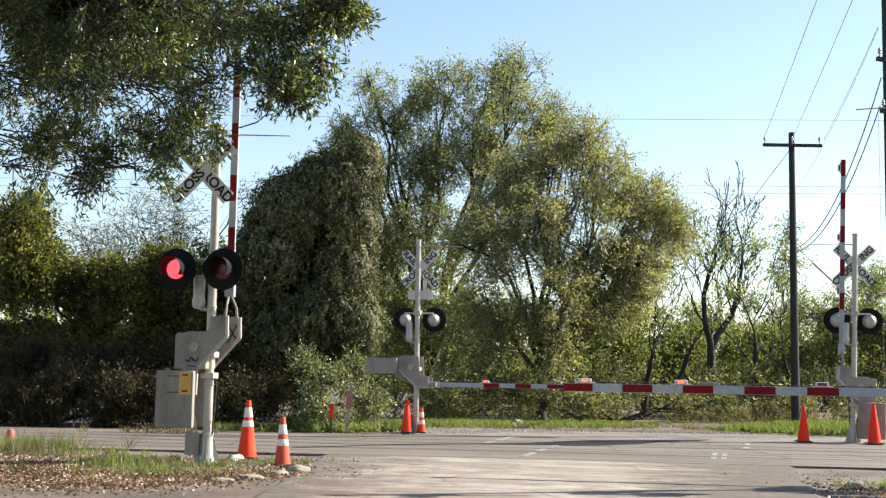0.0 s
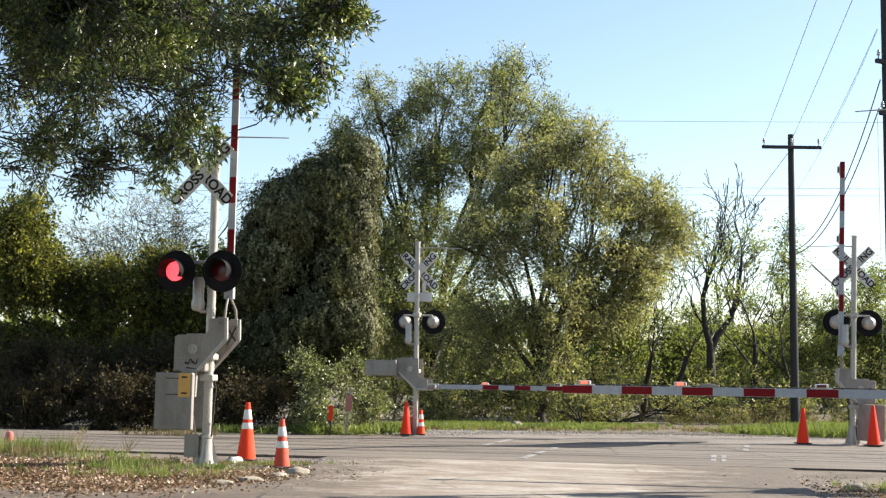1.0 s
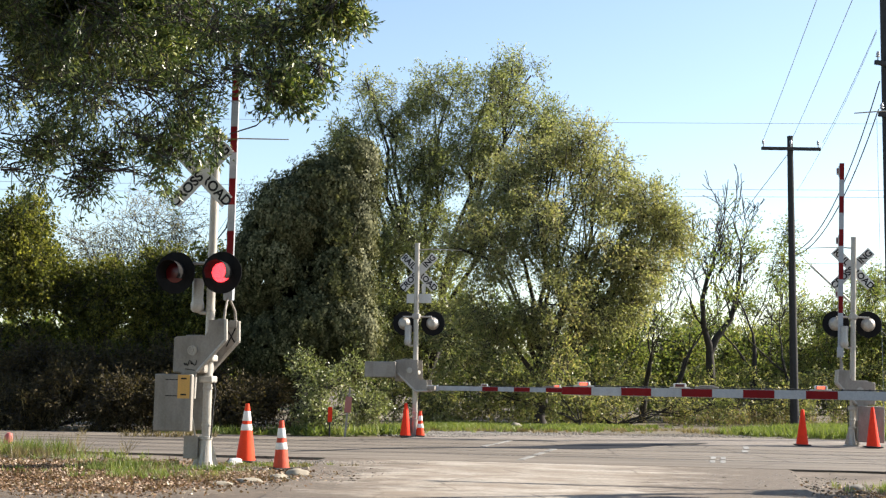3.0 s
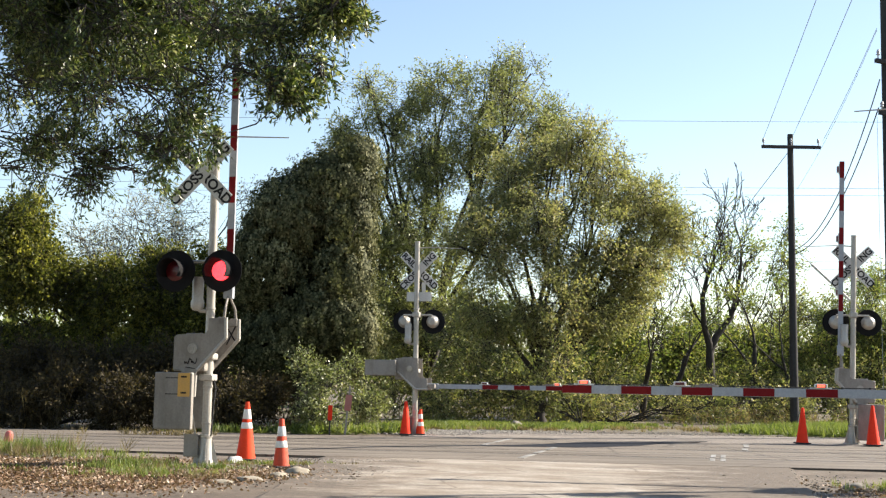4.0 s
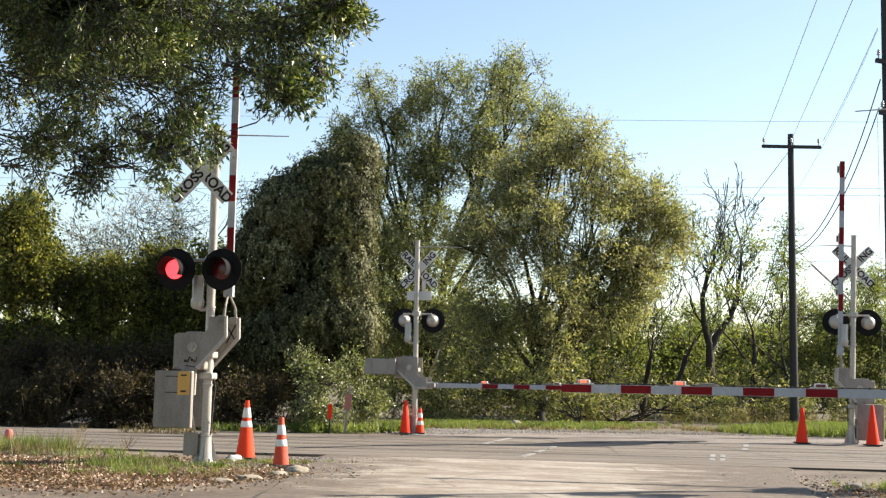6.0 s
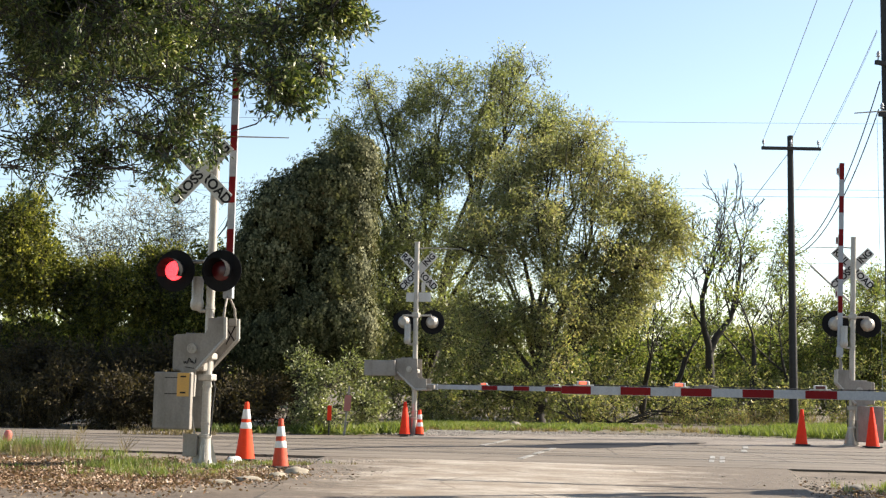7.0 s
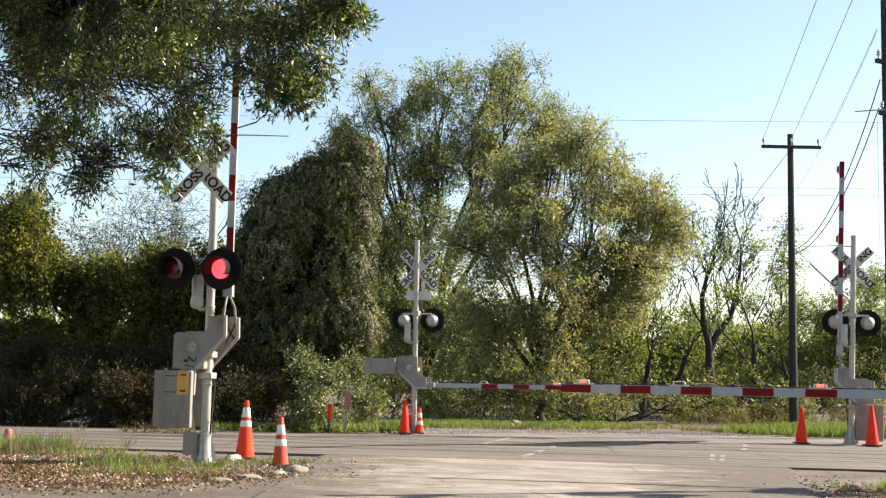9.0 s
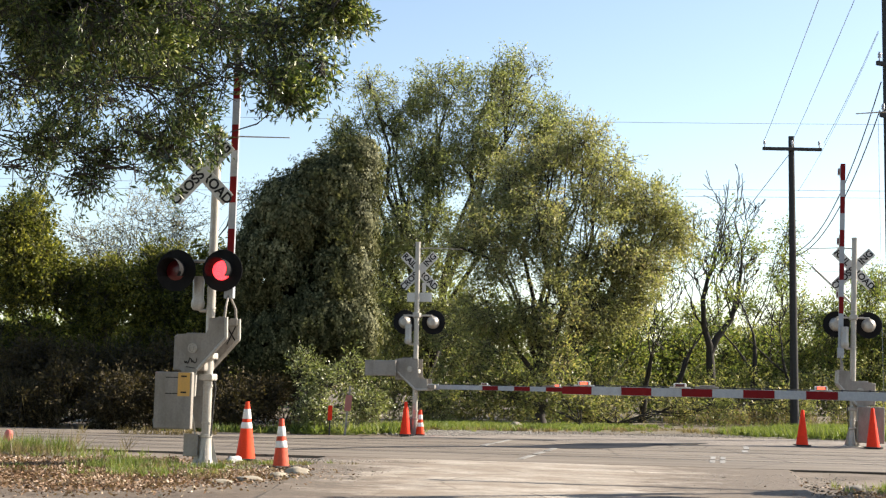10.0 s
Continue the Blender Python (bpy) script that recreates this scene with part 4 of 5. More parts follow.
UNDER_FRONT = [(-0.01, 42.3, 1.01, 0.84, 0.8, 0.93),
    (1.1, 42.6, 1.49, 0.84, 0.8, 1.12),
    (2.39, 42.3, 1.05, 0.93, 0.8, 0.84),
    (3.61, 42.6, 1.43, 0.79, 0.8, 1.03),
    (4.78, 43, 0.98, 0.76, 0.8, 0.66),
    (1.66, 43, 2.62, 0.76, 0.8, 0.85),
    (3.83, 43, 2.65, 0.66, 0.8, 0.85),
    (0.34, 43, 2.8, 0.66, 0.8, 0.94)]
UNDER_FOOT = [(0.2, 48.0, 0.51, 1.22, 0.9, 0.7),
    (1.78, 48.0, 0.47, 1.22, 0.9, 0.7),
    (3.34, 48.0, 0.62, 1.22, 0.9, 0.7),
    (4.91, 48.0, 0.57, 1.22, 0.9, 0.7),
    (6.48, 48.0, 0.53, 1.22, 0.9, 0.7),
    (8.05, 48.0, 0.68, 1.22, 0.9, 0.7),
    (9.62, 48.0, 0.64, 1.22, 0.9, 0.7),
    (11.19, 48.0, 0.6, 1.22, 0.9, 0.7),
    (12.77, 48.0, 0.74, 1.22, 0.9, 0.7),
    (14.34, 48.0, 0.7, 1.22, 0.9, 0.7),
    (15.91, 48.0, 0.66, 1.22, 0.9, 0.7)]
UNDER_BACK = [(-2.49, 52, 5.83, 0.8, 1.2, 1.83),
    (-1.95, 51, 3.5, 0.9, 1.2, 1.57),
    (-1.63, 53, 7.58, 0.93, 1.2, 1.4),
    (-2.7, 44, 1.06, 1.16, 1.2, 1.16),
    (-1.78, 50, 2.15, 1.32, 1.5, 1.76),
    (-1.3, 49, 1.07, 1.51, 1.2, 1.18),
    (-1.89, 52, 4.46, 1.14, 1.5, 1.83),
    (0.42, 49, 1.09, 1.72, 1.3, 1.18),
    (2.16, 50, 2.2, 1.54, 1.3, 1.32),
    (2.53, 48.5, 0.91, 1.7, 1.2, 0.96)]
UNDER_FAR = [(4.35, 50, 1.14, 1.76, 1.3, 1.1),
    (6.22, 51, 1.39, 1.57, 1.3, 1.23),
    (7.93, 52, 1.19, 1.6, 1.3, 1.14),
    (10.17, 53, 1.1, 1.86, 1.3, 1.05),
    (12.25, 53, 1.24, 1.86, 1.3, 1.16),
    (14.34, 53, 1.27, 1.63, 1.3, 1.16),
    (16.11, 52, 1.3, 1.6, 1.3, 1.26),
    (17.7, 52, 1.32, 1.37, 1.3, 1.26)]
UNDER_LEFT = [(-4.85, 35.2, 0.70, 0.85, 0.7, 0.60),
    (-11.24, 34.5, 0.63, 0.91, 0.9, 0.58),
    (-9.99, 34.8, 0.87, 0.99, 0.9, 0.69),
    (-8.47, 34.5, 0.74, 0.98, 0.9, 0.61),
    (-7.10, 34.8, 0.84, 0.99, 0.9, 0.64),
    (-5.69, 34.5, 0.71, 0.91, 0.8, 0.55),
    (-11.31, 36.0, 1.55, 1.26, 0.8, 0.71),
    (-9.26, 36.0, 1.50, 1.42, 0.8, 0.71),
    (-7.06, 36.0, 1.53, 1.26, 0.8, 0.79)]
FAR = [(-20.5, 60, 2.08, 3.16, 3, 2.37),
    (-16.33, 62, 2.72, 3.81, 3, 2.72),
    (-10.71, 64, 3.41, 4.22, 3, 3.09),
    (-5.96, 75, 3.22, 3.95, 3, 3.29),
    (-1.12, 80, 4.13, 4.22, 3, 3.51),
    (4.15, 80, 3.5, 4.22, 3, 3.16),
    (9.41, 80, 2.87, 3.86, 3, 2.11),
    (13.96, 80, 1.89, 3.86, 3, 1.23),
    (18.15, 80, 1.94, 3.86, 3, 1.23),
    (22.36, 80, 2.7, 3.86, 3, 2.11),
    (26.57, 80, 3.1, 3.86, 3, 2.46)]
SPRAY_A = [(-1.03, 11.5, 4.65, 0.23, 0.5, 0.14),
    (-1.12, 11.4, 4.1, 0.19, 0.4, 0.16),
    (-1.47, 11.4, 3.88, 0.21, 0.4, 0.12),
    (-0.9, 11.4, 4.68, 0.19, 0.3, 0.06),
    (-1.62, 11.4, 3.7, 0.07, 0.2, 0.08)]
SPRAY_B = [(-2.32, 11.8, 3.41, 0.17, 0.3, 0.11),
    (-2.5, 11.7, 3.25, 0.13, 0.3, 0.09),
    (-2.73, 11.9, 3.2, 0.18, 0.4, 0.09),
    (-2.13, 11.7, 3.43, 0.06, 0.2, 0.08)]

tree("tree", "tall open green tree with dark limbs", (-0.6, 50.0, 0), 0.24, TALL, 7600, 22, 0.75, (0.105, 0.062), TALL_LEAF, 3, 0.15, 0.5, 0.0, 1.0, 0.10)
tree("tree", "broad domed tree with golden olive autumn leaves", (3.6, 46.5, 0), 0.22, GOLD, 6400, 23, 0.70, (0.098, 0.057), GOLD_LEAF, 4, 0.2, 0.5, -0.17, 0.8, 0.10)
VINE_TREE = tree("vine_clad_tree", "dead tree wholly covered by dark green vines", (-4.2, 38, 0), 0.25, VINE, 13000, 20, 0.33, (0.088, 0.070), VINE_LEAF, 5, 0.7, 0.10, -0.5, 0.9, 0.3, False, shingle=True)
sprig_rng = np.random.default_rng(25)
pts, ways, *_ = crown(VINE, 420, 14, 0.55, sprig_rng, 0.1, 0.06, 0.02, 1.1, 1.0)
v, f = leaves(pts, ways, 0.085, 0.06, sprig_rng)
tagged(arrays("sprig_growth", v, f, VINE_LEAF, VINE_TREE), kind="stuff")
tree("shrub", "sunlit green shrub at the foot of the vines", (-4.4, 36, 0), 0.05, SHRUB, 1700, 13, 0.45, (0.085, 0.05), SHRUB_LEAF, 6, 0.1, 0.6, 0.12, 1.3, 0.1, True, "shrub")
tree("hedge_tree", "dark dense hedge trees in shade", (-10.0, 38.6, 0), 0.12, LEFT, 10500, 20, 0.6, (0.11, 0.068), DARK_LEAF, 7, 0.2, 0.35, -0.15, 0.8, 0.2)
tree("thin_tree", "thin pale half-bare shrub tree behind the hedge", (-10.2, 46.5, 0), 0.10, THIN, 1500, 7, 0.7, (0.10, 0.045), PALE_LEAF, 8, 0.0, 0.5, 0.0, 0.9, 0.35)
tree("wood_edge", "green mixed undergrowth and small trees", (12.5, 58, 0), 0.12, BACKA, 4300, 14, 0.8, (0.16, 0.08), BACK_LEAF, 9, 0.1, 0.5, -0.06, 0.7, 0.05)
tree("wood_edge", "feathery green small trees behind the signal", (17, 56, 0), 0.10, BACKB, 3000, 14, 0.8, (0.16, 0.06), BACK_LEAF, 10, 0.1, 0.5, -0.06, 0.7, 0.05)
for spots, count, seed in ((UNDER_FRONT, 1000, 12), (UNDER_FOOT, 1500, 14), (UNDER_BACK, 2500, 16), (UNDER_FAR, 2000, 18)):
    tree("undergrowth", "tangled olive and brown undergrowth below the trees", (spots[4][0], spots[4][1], 0), 0.05, spots, count, 15, 0.5, (0.105, 0.055), UNDER_LEAF, seed, 0.1, 0.45, -0.10, 0.9, 0.05, True, "undergrowth")
tree("wood_edge", "light feathery small trees behind the bare ones", (13.5, 61.5, 0), 0.08, BACKC, 2100, 13, 0.8, (0.15, 0.07), BACK_LEAF, 28, 0.1, 0.5, 0.0, 0.7, 0.05)
tree("undergrowth", "brown weeds and brush below the hedge, coloured dark for shade", (-10.5, 35.0, 0), 0.04, UNDER_LEFT, 5200, 14, 0.5, (0.11, 0.05), SHADED_BRUSH_LEAF, 27, 0.1, 0.5, -0.12, 0.9, 0.05, True, "undergrowth")
tree("far_wood", "distant green woods behind the trees", (8, 85, 0), 0.15, FAR, 5200, 12, 1.4, (0.34, 0.18), BACK_LEAF, 13, 0.1, 0.5, -0.3, 0.4, 0.05, False)
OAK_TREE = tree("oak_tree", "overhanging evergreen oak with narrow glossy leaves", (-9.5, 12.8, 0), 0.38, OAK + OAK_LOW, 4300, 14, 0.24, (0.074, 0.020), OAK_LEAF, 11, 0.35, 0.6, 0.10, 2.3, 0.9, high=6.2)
OAK_BACK = [(-4.79, 14.6, 5.51, 0.71, 0.8, 0.35),
    (-3.74, 14.6, 5.63, 0.71, 0.8, 0.35),
    (-2.78, 14.4, 5.54, 0.57, 0.7, 0.28),
    (-4.25, 14.2, 4.87, 0.62, 0.7, 0.28),
    (-3.17, 14.2, 4.95, 0.50, 0.6, 0.25)]
# Unseen crown lobes out of view, added to block sky light and sun.
OAK_UNSEEN = [(-9.5, 12.6, 8.6, 3.8, 3.8, 2.4),
    (-7.0, 10.0, 8.4, 2.6, 3.0, 1.7),
    (-12.0, 15.5, 8.2, 3.2, 3.4, 2.0),
    (-11.5, 9.5, 7.8, 3.0, 3.0, 1.8),
    (-7.6, 15.0, 8.6, 2.2, 2.4, 1.5),
    (-5.2, 12.8, 7.9, 2.2, 2.2, 1.1),
    (-9.5, 12.6, 11.0, 2.6, 2.6, 1.5),
    (-3.1, 13.0, 6.05, 1.2, 1.2, 0.40),
    (-2.2, 15.3, 6.75, 1.4, 1.0, 0.5)]
head_rng = np.random.default_rng(24)
pts, ways, *_ = crown(OAK_UNSEEN, 5200, 18, 0.5, head_rng, 0.2, 0.45, -0.1, 0.9)
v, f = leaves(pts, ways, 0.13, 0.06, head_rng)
tagged(arrays("unseen_crown", v, f, OAK_LEAF, OAK_TREE), kind="stuff")
# Dense unseen lobes above the view, added to shade the oak's top left.
OAK_SHADE = [(-2.2, 15.3, 6.75, 1.5, 1.0, 0.5), (-3.1, 13.2, 6.10, 1.2, 1.2, 0.40), (-1.3, 15.6, 7.2, 1.0, 0.9, 0.45), (-3.4, 16.6, 7.1, 1.4, 1.0, 0.5)]
pts, ways, *_ = crown(OAK_SHADE, 5200, 16, 0.35, head_rng, 0.2, 0.5, -0.3, 1.2)
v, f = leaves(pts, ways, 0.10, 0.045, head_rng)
tagged(arrays("shade_bough", v, f, OAK_LEAF, OAK_TREE), kind="stuff")
pts, ways, *_ = crown(OAK_BACK, 4200, 18, 0.25, head_rng, 0.3, 0.5, -0.05, 2.2)
v, f = leaves(pts, ways, 0.075, 0.026, head_rng)
tagged(arrays("inner_crown", v, f, OAK_LEAF, OAK_TREE), kind="stuff")
vs, fs = tubes([[((-1.55, 11.4, 4.05), 0.010), ((-1.57, 11.4, 3.78), 0.009), ((-1.60, 11.4, 3.64), 0.008), ((-1.69, 11.4, 3.56), 0.007), ((-1.84, 11.4, 3.51), 0.006), ((-1.93, 11.4, 3.48), 0.004)]], 6)
arrays("hanging_twig", vs, fs, BARK, OAK_TREE, "bare curved twig", True)
SPRAYS = [spray(OAK_TREE, SPRAY_A, 300, 21), spray(OAK_TREE, SPRAY_B, 90, 22)]


def bare_tree(x, y, height, radius, seed, label, lean=0.0, foliage=0, forks=()):
    """A leafless forked tree with crooked limbs; foliage: number of small leaf sprays left on it."""
    rnd = random.Random(seed)
    top = thing("bare_tree", label, "tree")
    mains, fine, tips = [], [], []

    def grow(p, d, length, r, depth):
        line, q = [(p.copy(), r)], p.copy()
        for i in range(5):
            d = (d + Vector((rnd.gauss(0, 0.12), rnd.gauss(0, 0.12), rnd.gauss(0.06, 0.08)))).normalized()
            q = q + d * length / 5
            line.append((q.copy(), r * (1 - 0.11 * (i + 1))))
        (mains if depth < 2 else fine).append(line)
        if depth >= 5:
            tips.append((q.copy(), d.copy()))
            return
        for k in range(rnd.choice((2, 2, 3))):
            a = line[rnd.choice((2, 3, 4, 5))] if k else line[5]
            e = (d + Vector((rnd.gauss(0, 0.55), rnd.gauss(0, 0.4), rnd.gauss(0.15, 0.35)))).normalized()
            grow(a[0], e, length * rnd.uniform(0.55, 0.82), a[1] * rnd.uniform(0.5, 0.72), depth + 1)
    if forks:
        for line in forks:
            path = [(Vector(p), radius * r) for p, r in line]
            mains.append(path)
            for p, r in path[2:]:
                if r < radius * 0.75:
                    for _ in range(2):
                        grow(p, Vector((rnd.gauss(0, 0.6), rnd.gauss(0, 0.3), 1)).normalized(), height * 0.13, r * 0.5, 2)
            grow(path[-1][0], Vector((lean, 0, 1)).normalized(), height * 0.2, path[-1][1], 2)
    else:
        grow(Vector((x, y, -0.1)), Vector((lean, 0, 1)).normalized(), height * 0.40, radius, 0)
    for k, line in enumerate(mains):
        vs, fs = tubes([line], 8)
        arrays("trunk" if k == 0 else "limb", vs, fs, BARK, top, smooth=True)
    vs, fs = tubes([[(p, max(r, 0.016)) for p, r in line] for line in fine], 4)
    tagged(arrays("branching", vs, fs, BARK, top), kind="stuff")
    if foliage:
        rng = np.random.default_rng(seed)
        pick = [tips[i % len(tips)] for i in range(foliage)]
        pts = np.repeat(np.array([tuple(p) for p, _ in pick]), 12, axis=0) + rng.normal(0, 0.22, (foliage * 12, 3))
        v, f = leaves(pts, rng.normal(0, 1, pts.shape), 0.15, 0.07, rng)
        arrays("crown", v, f, BACK_LEAF, top)
    return top


FORKS = [[((11.2, 53.0, -0.1), 1.15), ((11.12, 53.0, 1.3), 1.0), ((11.09, 53.05, 2.45), 0.9), ((11.05, 53.0, 3.16), 0.75), ((10.82, 52.9, 3.93), 0.6), ((10.76, 52.9, 5.04), 0.5), ((11.0, 53.0, 5.98), 0.4), ((11.3, 53.1, 6.6), 0.28)],
         [((11.07, 53.05, 2.8), 0.85), ((11.37, 53.2, 3.47), 0.7), ((12.01, 53.3, 4.27), 0.55), ((12.3, 53.4, 5.3), 0.42), ((12.45, 53.4, 6.17), 0.33), ((12.5, 53.4, 6.9), 0.25)]]
bare_tree(11.2, 53.0, 8.5, 0.20, 4, "dark leafless forked tree against the sky", 0.05, 0, FORKS)
bare_tree(12.95, 53.5, 8.4, 0.18, 9, "thin leafless tree with a few leaf tufts", 0.02, 40)
bare_tree(14.2, 53.0, 7.0, 0.12, 15, "thin crooked half-bare tree", 0.05, 22)
bare_tree(7.9, 51.0, 6.8, 0.15, 23, "slim dark crooked tree", -0.1, 120)
bare_tree(9.3, 52.0, 7.2, 0.17, 31, "slim dark crooked tree", 0.06, 120)

# ---- ground cover ----
GRASS = leaf_material("grass_blades", [(0.1, (0.055, 0.081, 0.018)), (0.5, (0.127, 0.167, 0.040)), (0.9, (0.263, 0.263, 0.101))], 0.4)
DRY_GRASS = leaf_material("dry_grass", [(0.1, (0.080, 0.060, 0.032)), (0.5, (0.160, 0.124, 0.072)), (0.9, (0.256, 0.208, 0.136))], 0.4)
LITTER = leaf_material("fallen_leaves", [(0.1, (0.058, 0.034, 0.019)), (0.45, (0.154, 0.086, 0.048)), (0.7, (0.288, 0.192, 0.125)), (0.9, (0.480, 0.403, 0.307))], 0.15)
STONE = worn("loose_stone", (0.259, 0.235, 0.206), (0.144, 0.125, 0.106), 0.9, 0.0, 6.0, 0.7, (1, 1, 1))


CLOD = worn("soil_clods", (0.115, 0.088, 0.064), (0.060, 0.044, 0.031), 0.95, 0.0, 9.0, 0.7, (1, 1, 1))
PALE_STONE = worn("pale_stone", (0.300, 0.262, 0.205), (0.170, 0.140, 0.105), 0.9, 0.0, 7.0, 0.7, (1, 1, 1))


def blades(name, label, category, spots, mat, seed, width=0.012, tilt=0.35):
    """Grass in tufts: spots are (x, y, half width, half depth, count, height)."""
    rng = np.random.default_rng(seed)
    vs, n = [], 0
    for x, y, rx, ry, count, height in spots:
        tufts = rng.normal(0, 0.5, (max(4, count // 14), 2)) * (rx, ry) + (x, y)
        p = tufts[rng.integers(0, len(tufts), count)] + rng.normal(0, 0.045, (count, 2))
        pts = np.column_stack([p, np.full(count, -0.01)])
        ways = np.tile((0.0, 0.0, 1.0), (count, 1))
        v, _ = leaves(pts, ways, height, width, rng, tilt)
        v[:, 2] = np.maximum(v[:, 2], -0.02)
        vs.append(v)
    v = np.concatenate(vs)
    ob = arrays(name, v, np.arange(len(v)).reshape(-1, 4), mat)
    return tagged(ob, label, category, kind="stuff")


blades("verge_grass", "green grass tufts on the verge by the signal", "grass",
       [(-7.0, 22.4, 0.8, 0.5, 900, 0.30), (-8.3, 21.4, 0.7, 0.6, 500, 0.34), (-5.7, 21.4, 1.0, 0.6, 320, 0.18), (-4.6, 19.0, 0.6, 0.6, 1000, 0.17),
        (-4.0, 17.6, 0.7, 0.7, 700, 0.13), (-2.6, 20.3, 1.0, 0.35, 420, 0.08), (-3.3, 19.0, 0.6, 0.3, 380, 0.11), (-5.8, 18.2, 0.9, 0.9, 220, 0.10), (5.9, 16.6, 0.5, 0.5, 550, 0.14), (6.4, 15.4, 0.5, 0.7, 400, 0.14)], GRASS, 41)
blades("straw", "dry straw blades among the verge grass", "dry grass",
       [(-6.6, 21.8, 1.3, 0.8, 500, 0.24), (-4.6, 19.2, 1.0, 1.0, 600, 0.13), (-3.8, 17.4, 1.0, 0.9, 500, 0.10), (-2.6, 20.2, 1.0, 0.4, 300, 0.08), (-7.0, 23.0, 1.5, 0.3, 160, 0.45), (-11.5, 34.4, 1.6, 0.5, 300, 1.3), (-9.0, 34.4, 1.6, 0.4, 160, 0.9)], DRY_GRASS, 45)
blades("meadow_grass", "bright green grass strip before the trees", "grass",
       [(0.6, 40.6, 1.9, 2.2, 12000, 0.22), (3.2, 41.2, 1.9, 1.8, 9000, 0.18), (5.4, 42.5, 1.6, 1.0, 1800, 0.13), (5.6, 45.0, 2.2, 1.2, 2600, 0.14), (9.6, 38.5, 1.0, 1.8, 6000, 0.24), (11.6, 38.0, 1.6, 2.6, 12000, 0.34), (13.8, 40.0, 2.0, 3.5, 6000, 0.34)], GRASS, 42, 0.022)
blades("weeds", "low green weeds beside the crossing", "weeds",
       [(-3.2, 34.0, 1.7, 0.5, 1300, 0.30), (-5.3, 33.6, 1.5, 0.4, 500, 0.26), (-1.4, 35.2, 0.8, 0.5, 1400, 0.28)], GRASS, 43, 0.03, 0.6)
blades("dry_grass", "dry brown weeds below the trees", "dry grass",
       [(1.5, 38.6, 2.6, 0.9, 1600, 0.13), (5.5, 41.0, 2.4, 1.2, 1500, 0.12), (9.0, 39.5, 1.8, 1.4, 900, 0.2), (5.5, 49.0, 2.5, 0.6, 300, 0.6), (10.5, 49.5, 3.0, 0.8, 900, 0.75), (15, 49.5, 2.6, 1.0, 300, 0.7), (-6.5, 30.9, 1.2, 0.25, 350, 0.22)], DRY_GRASS, 44, 0.02)


def litter():
    rng = np.random.default_rng(51)
    spots = [(-5.6, 17.4, 1.2, 1.9, 8000), (-7.2, 19.6, 1.2, 1.2, 4000), (-3.9, 16.2, 1.1, 1.4, 3600), (-2.6, 18.0, 0.9, 1.3, 1500), (-4.8, 20.6, 1.4, 0.8, 1300), (5.6, 15.8, 0.9, 1.1, 700)]
    pts = np.concatenate([np.column_stack([rng.normal(x, rx * 0.6, n), rng.normal(y, ry * 0.6, n), rng.uniform(0.0, 0.035, n)]) for x, y, rx, ry, n in spots])
    w = rng.normal(0, 1, pts.shape) * (1, 1, 0.35)
    w /= np.linalg.norm(w, axis=1, keepdims=True)
    v, f = leaves(pts, w, 0.055, 0.03, rng, 0.15)
    v[:, 2] = np.maximum(v[:, 2], -0.012)
    tagged(arrays("leaf_litter", v, f, LITTER), "brown and tan fallen leaves on the verge", "leaf litter", kind="stuff")


litter()


def pebbles(name, label, spots, seed, mat):
    """Small broken stones: squashed irregular eight-cornered lumps."""
    rng = np.random.default_rng(seed)
    corner = np.array([(a, b, c) for a in (-1, 1) for b in (-1, 1) for c in (-1, 1)], dtype=float)
    quads = np.array([(0, 1, 3, 2), (4, 6, 7, 5), (0, 4, 5, 1), (2, 3, 7, 6), (0, 2, 6, 4), (1, 5, 7, 3)])
    vs, fs, base = [], [], 0
    for x, y, rx, ry, n, size in spots:
        c = np.column_stack([rng.normal(x, rx * 0.55, n), rng.normal(y, ry * 0.55, n), np.full(n, 0.016)])
        r = size * rng.uniform(0.35, 1.2, (n, 1, 1)) * np.array([1, 0.8, 0.5])
        v = c[:, None, :] + corner[None] * r * rng.uniform(0.55, 1.0, (n, 8, 3))
        vs.append(v.reshape(-1, 3))
        fs.append((quads[None] + (np.arange(n) * 8)[:, None, None]).reshape(-1, 4) + base)
        base += n * 8
    tagged(arrays(name, np.concatenate(vs), np.concatenate(fs), mat), label, "gravel", kind="stuff")


pebbles("gravel", "loose grey gravel beyond the rails", [(1.0, 36.4, 2.0, 1.4, 4200, 0.034), (5.0, 35.6, 3.0, 1.6, 1100, 0.026), (7.0, 37.0, 2.5, 1.5, 700, 0.022), (-0.2, 34.2, 0.9, 0.9, 1200, 0.035)], 61, STONE)
pebbles("road_grit", "small stones and grit on the dusty road", [(0.5, 17.5, 2.4, 2.6, 260, 0.012), (4.4, 18.2, 1.5, 2.6, 420, 0.016), (-1.6, 18.6, 0.8, 2.0, 420, 0.018), (-2.0, 21.3, 1.2, 0.5, 360, 0.022)], 62, STONE)
pebbles("soil_clod", "crumbled brown soil clods at the road's edges", [(-1.5, 18.2, 0.8, 1.7, 600, 0.012), (-0.6, 17.0, 0.9, 1.6, 200, 0.010), (4.7, 17.4, 1.0, 1.9, 420, 0.011), (3.2, 19.5, 1.3, 0.8, 120, 0.009), (-3.3, 17.2, 1.0, 1.2, 400, 0.015), (-1.4, 18.0, 0.7, 1.5, 26, 0.03), (4.8, 17.2, 0.8, 1.4, 18, 0.026)], 63, CLOD)


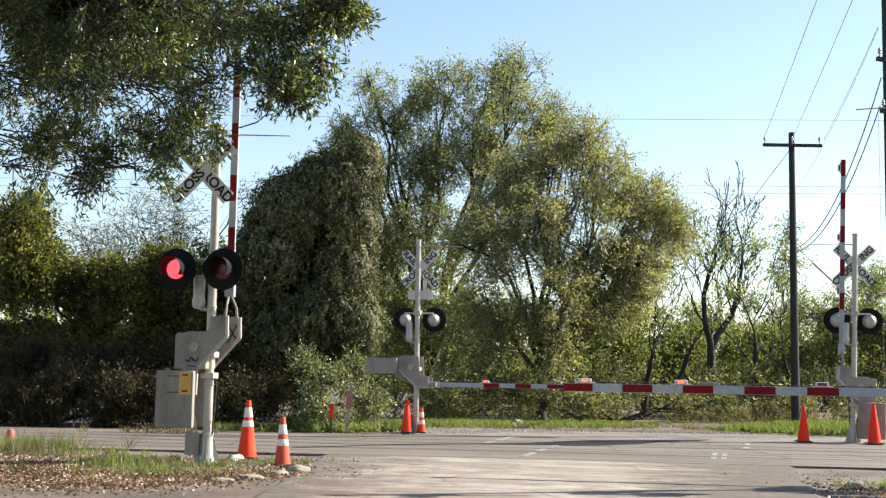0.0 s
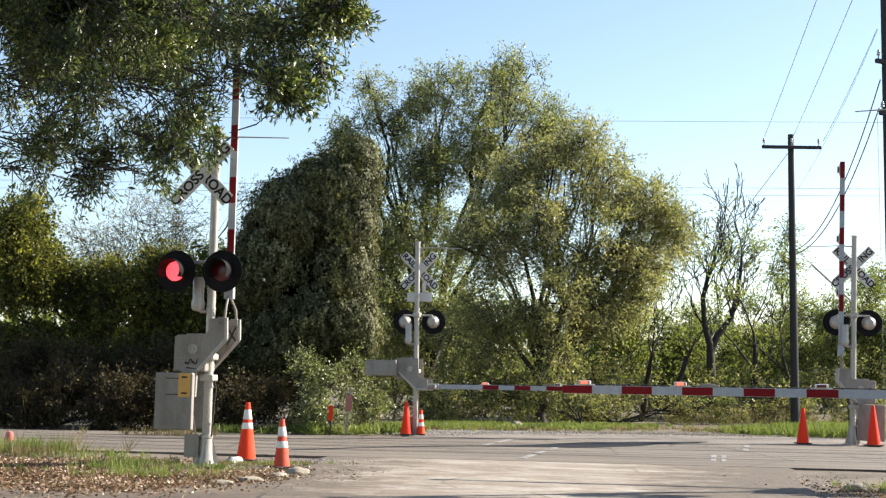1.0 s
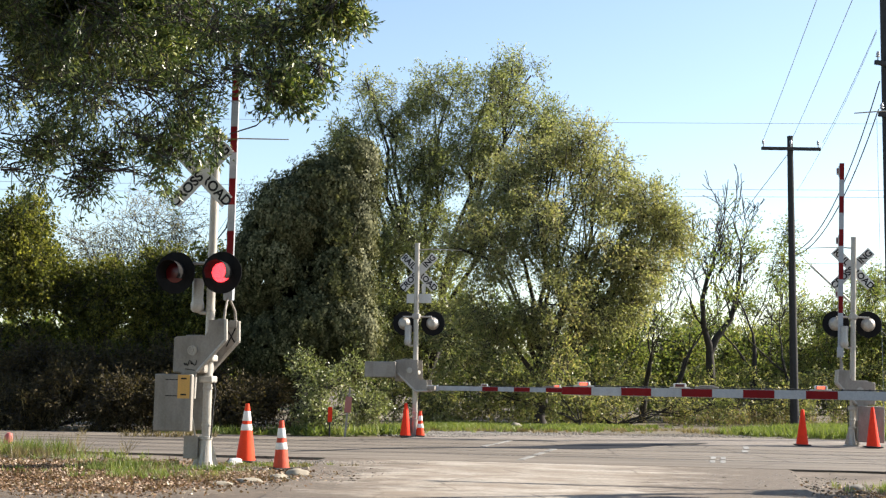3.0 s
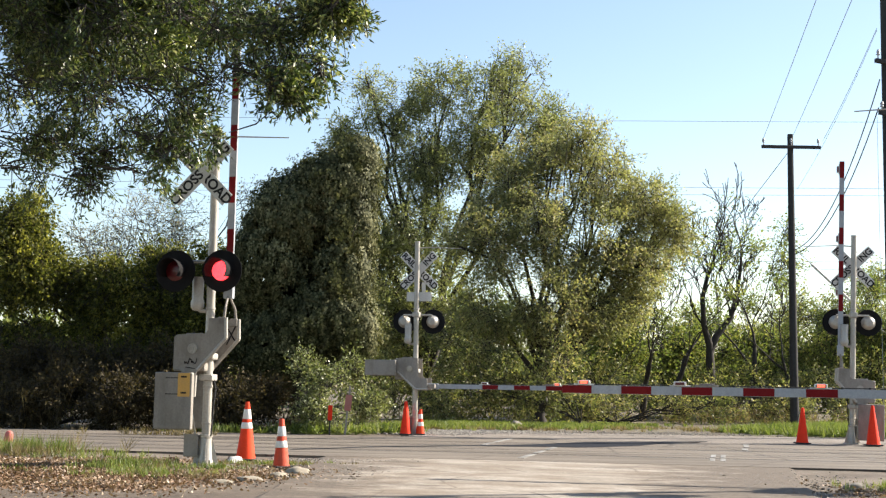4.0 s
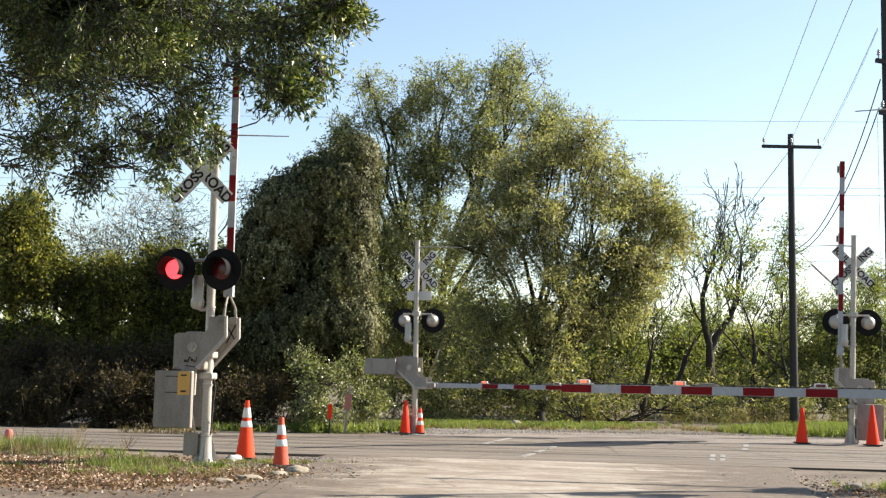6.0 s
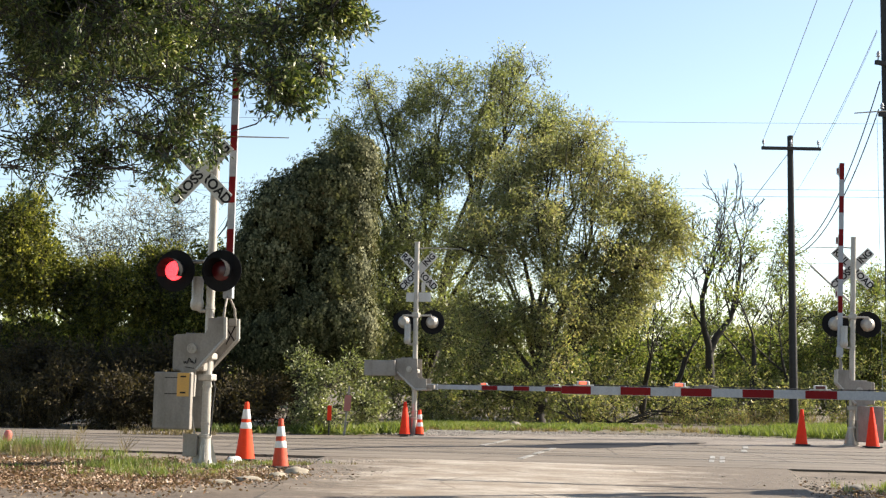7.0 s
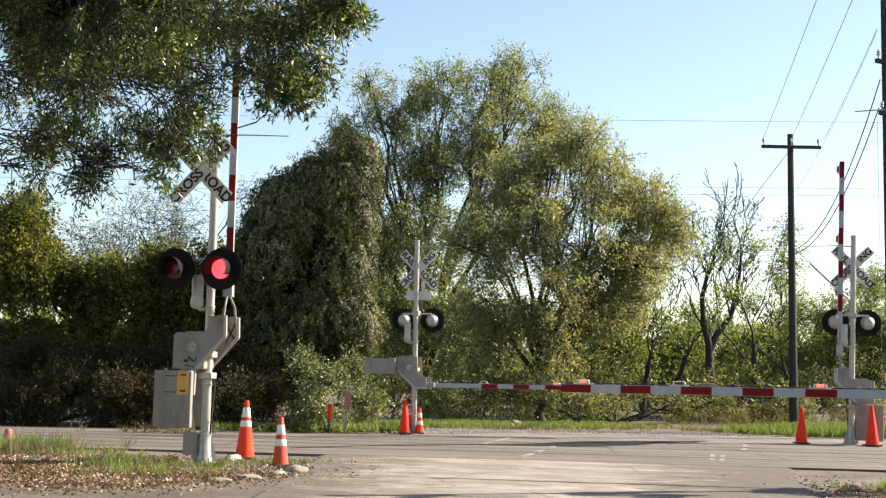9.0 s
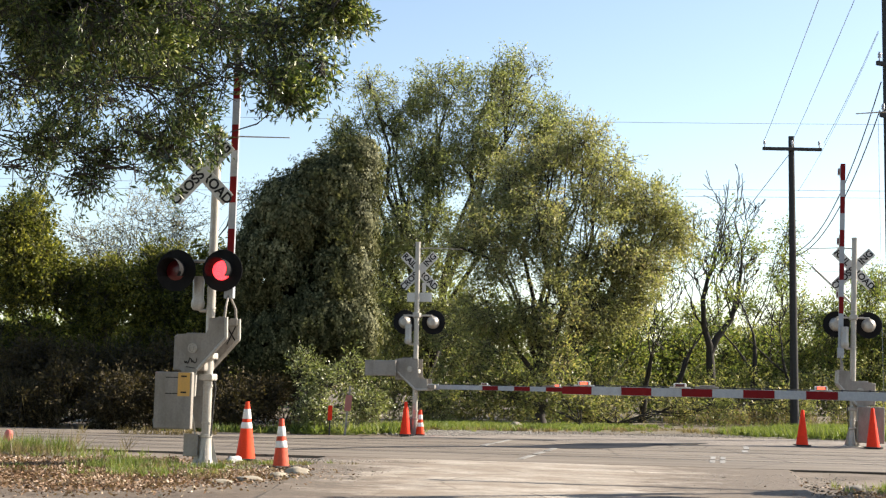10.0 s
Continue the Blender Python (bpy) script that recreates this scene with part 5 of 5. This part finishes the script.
def boulder(x, y, size, seed, label, mat=None):
    rnd = random.Random(seed)
    bm = bm_new()
    bmesh.ops.create_icosphere(bm, subdivisions=3, radius=1)
    for v in bm.verts:
        k = 1 + 0.28 * noise.noise(v.co * 1.3 + Vector((seed, 0, 0))) + 0.10 * noise.noise(v.co * 3.5 + Vector((0, seed, 0)))
        v.co = Vector((v.co.x * size[0], v.co.y * size[1], v.co.z * size[2])) * k
    ob = part("stone", bm, mat or PALE_STONE)
    me = ob.data
    me.shade_smooth()
    ob.matrix_basis = pose(x, y, size[2] * 0.35, 0, 0, rnd.uniform(0, 90))
    return tagged(ob, label, "stone")


boulder(-1.98, 18.15, (0.17, 0.13, 0.075), 1, "flat grey broken concrete lump by the cone")
boulder(-2.15, 17.5, (0.13, 0.11, 0.055), 2, "small flat broken concrete lump")
boulder(-2.45, 16.9, (0.17, 0.12, 0.04), 3, "flat broken concrete lump sunk in soil")
boulder(-2.72, 16.3, (0.14, 0.11, 0.035), 4, "flat broken concrete lump sunk in soil")
boulder(-3.25, 20.75, (0.15, 0.10, 0.07), 5, "pale concrete fragment by the mast", WHITE_PAINT)
boulder(2.35, 40.3, (0.25, 0.20, 0.17), 6, "grey field stone in the grass", CONCRETE_BLOCK)
boulder(5.35, 16.7, (0.17, 0.13, 0.06), 7, "grey stone at the road's grassy edge", CONCRETE_BLOCK)

# a low marker stake and a leaning sign post by the weeds
stake = thing("marker_stake", "short orange marker stake in the weeds", "marker stake", pose(-2.82, 33.3, 0, 0, 1, 0))
part("stake_post", box(bm_new(), -0.02, 0.02, -0.012, 0.012, -0.1, 0.45, 0.003), POLE_WOOD, stake)
part("stake_flag", box(bm_new(), -0.055, 0.055, -0.018, -0.012, 0.36, 0.74, 0.004), CONE_RED, stake, "orange-red plate")
post = thing("sign_post", "thin leaning grey post with a small faded red sign", "sign post", pose(-2.38, 32.7, 0, 0, 5, 0))
part("post", box(bm_new(), -0.025, 0.025, -0.02, 0.02, -0.1, 1.25, 0.004), GREY_PAINT, post)
part("sign_plate", box(bm_new(), -0.085, 0.085, -0.03, -0.022, 0.62, 1.02, 0.004), worn("faded_red", (0.35, 0.12, 0.10), (0.30, 0.22, 0.2)), post, "faded red plate")

# Small rounded red piece of unknown make, drawn as a domed shell.
bucket = thing("plastic_piece", "small rounded pinkish red plastic piece in the verge grass", "bucket", pose(-8.63, 26.0, 0.0, 0, 8, 0))
part("piece_shell", lathe(bm_new(), [(0.085, 0.0), (0.088, 0.10), (0.080, 0.19), (0.055, 0.245), (0.0, 0.26)], None, 18), worn("faded_pink", (0.48, 0.12, 0.10), (0.35, 0.16, 0.13), 0.7), bucket, "", True)


def motions():
    """The two groups of red lamps take turns, changing every 0.598 s."""
    changes = [0.25 + 0.598 * k for k in range(17)]
    for ob, rest, out, group in GLOWS:
        on = group == "L"
        rows = [(0.0, out @ rest if on else rest)]
        for t in changes:
            if t > 9.95:
                break
            rows.append((t - 0.017, out @ rest if on else rest))
            on = not on
            rows.append((t + 0.017, out @ rest if on else rest))
        rows.append((10.0, out @ rest if on else rest))
        walk(ob, rows)
    # the bough ends stir in a light wind
    for k, ob in enumerate(SPRAYS):
        rows = []
        for i in range(21):
            t = i * 0.5
            a = math.sin(t * 1.9 + k * 1.7) + 0.5 * math.sin(t * 4.1 + k)
            rows.append((t, pose(0.010 * a, 0.0, 0.006 * math.sin(t * 2.7 + k * 2.1))))
        walk(ob, rows)


motions()
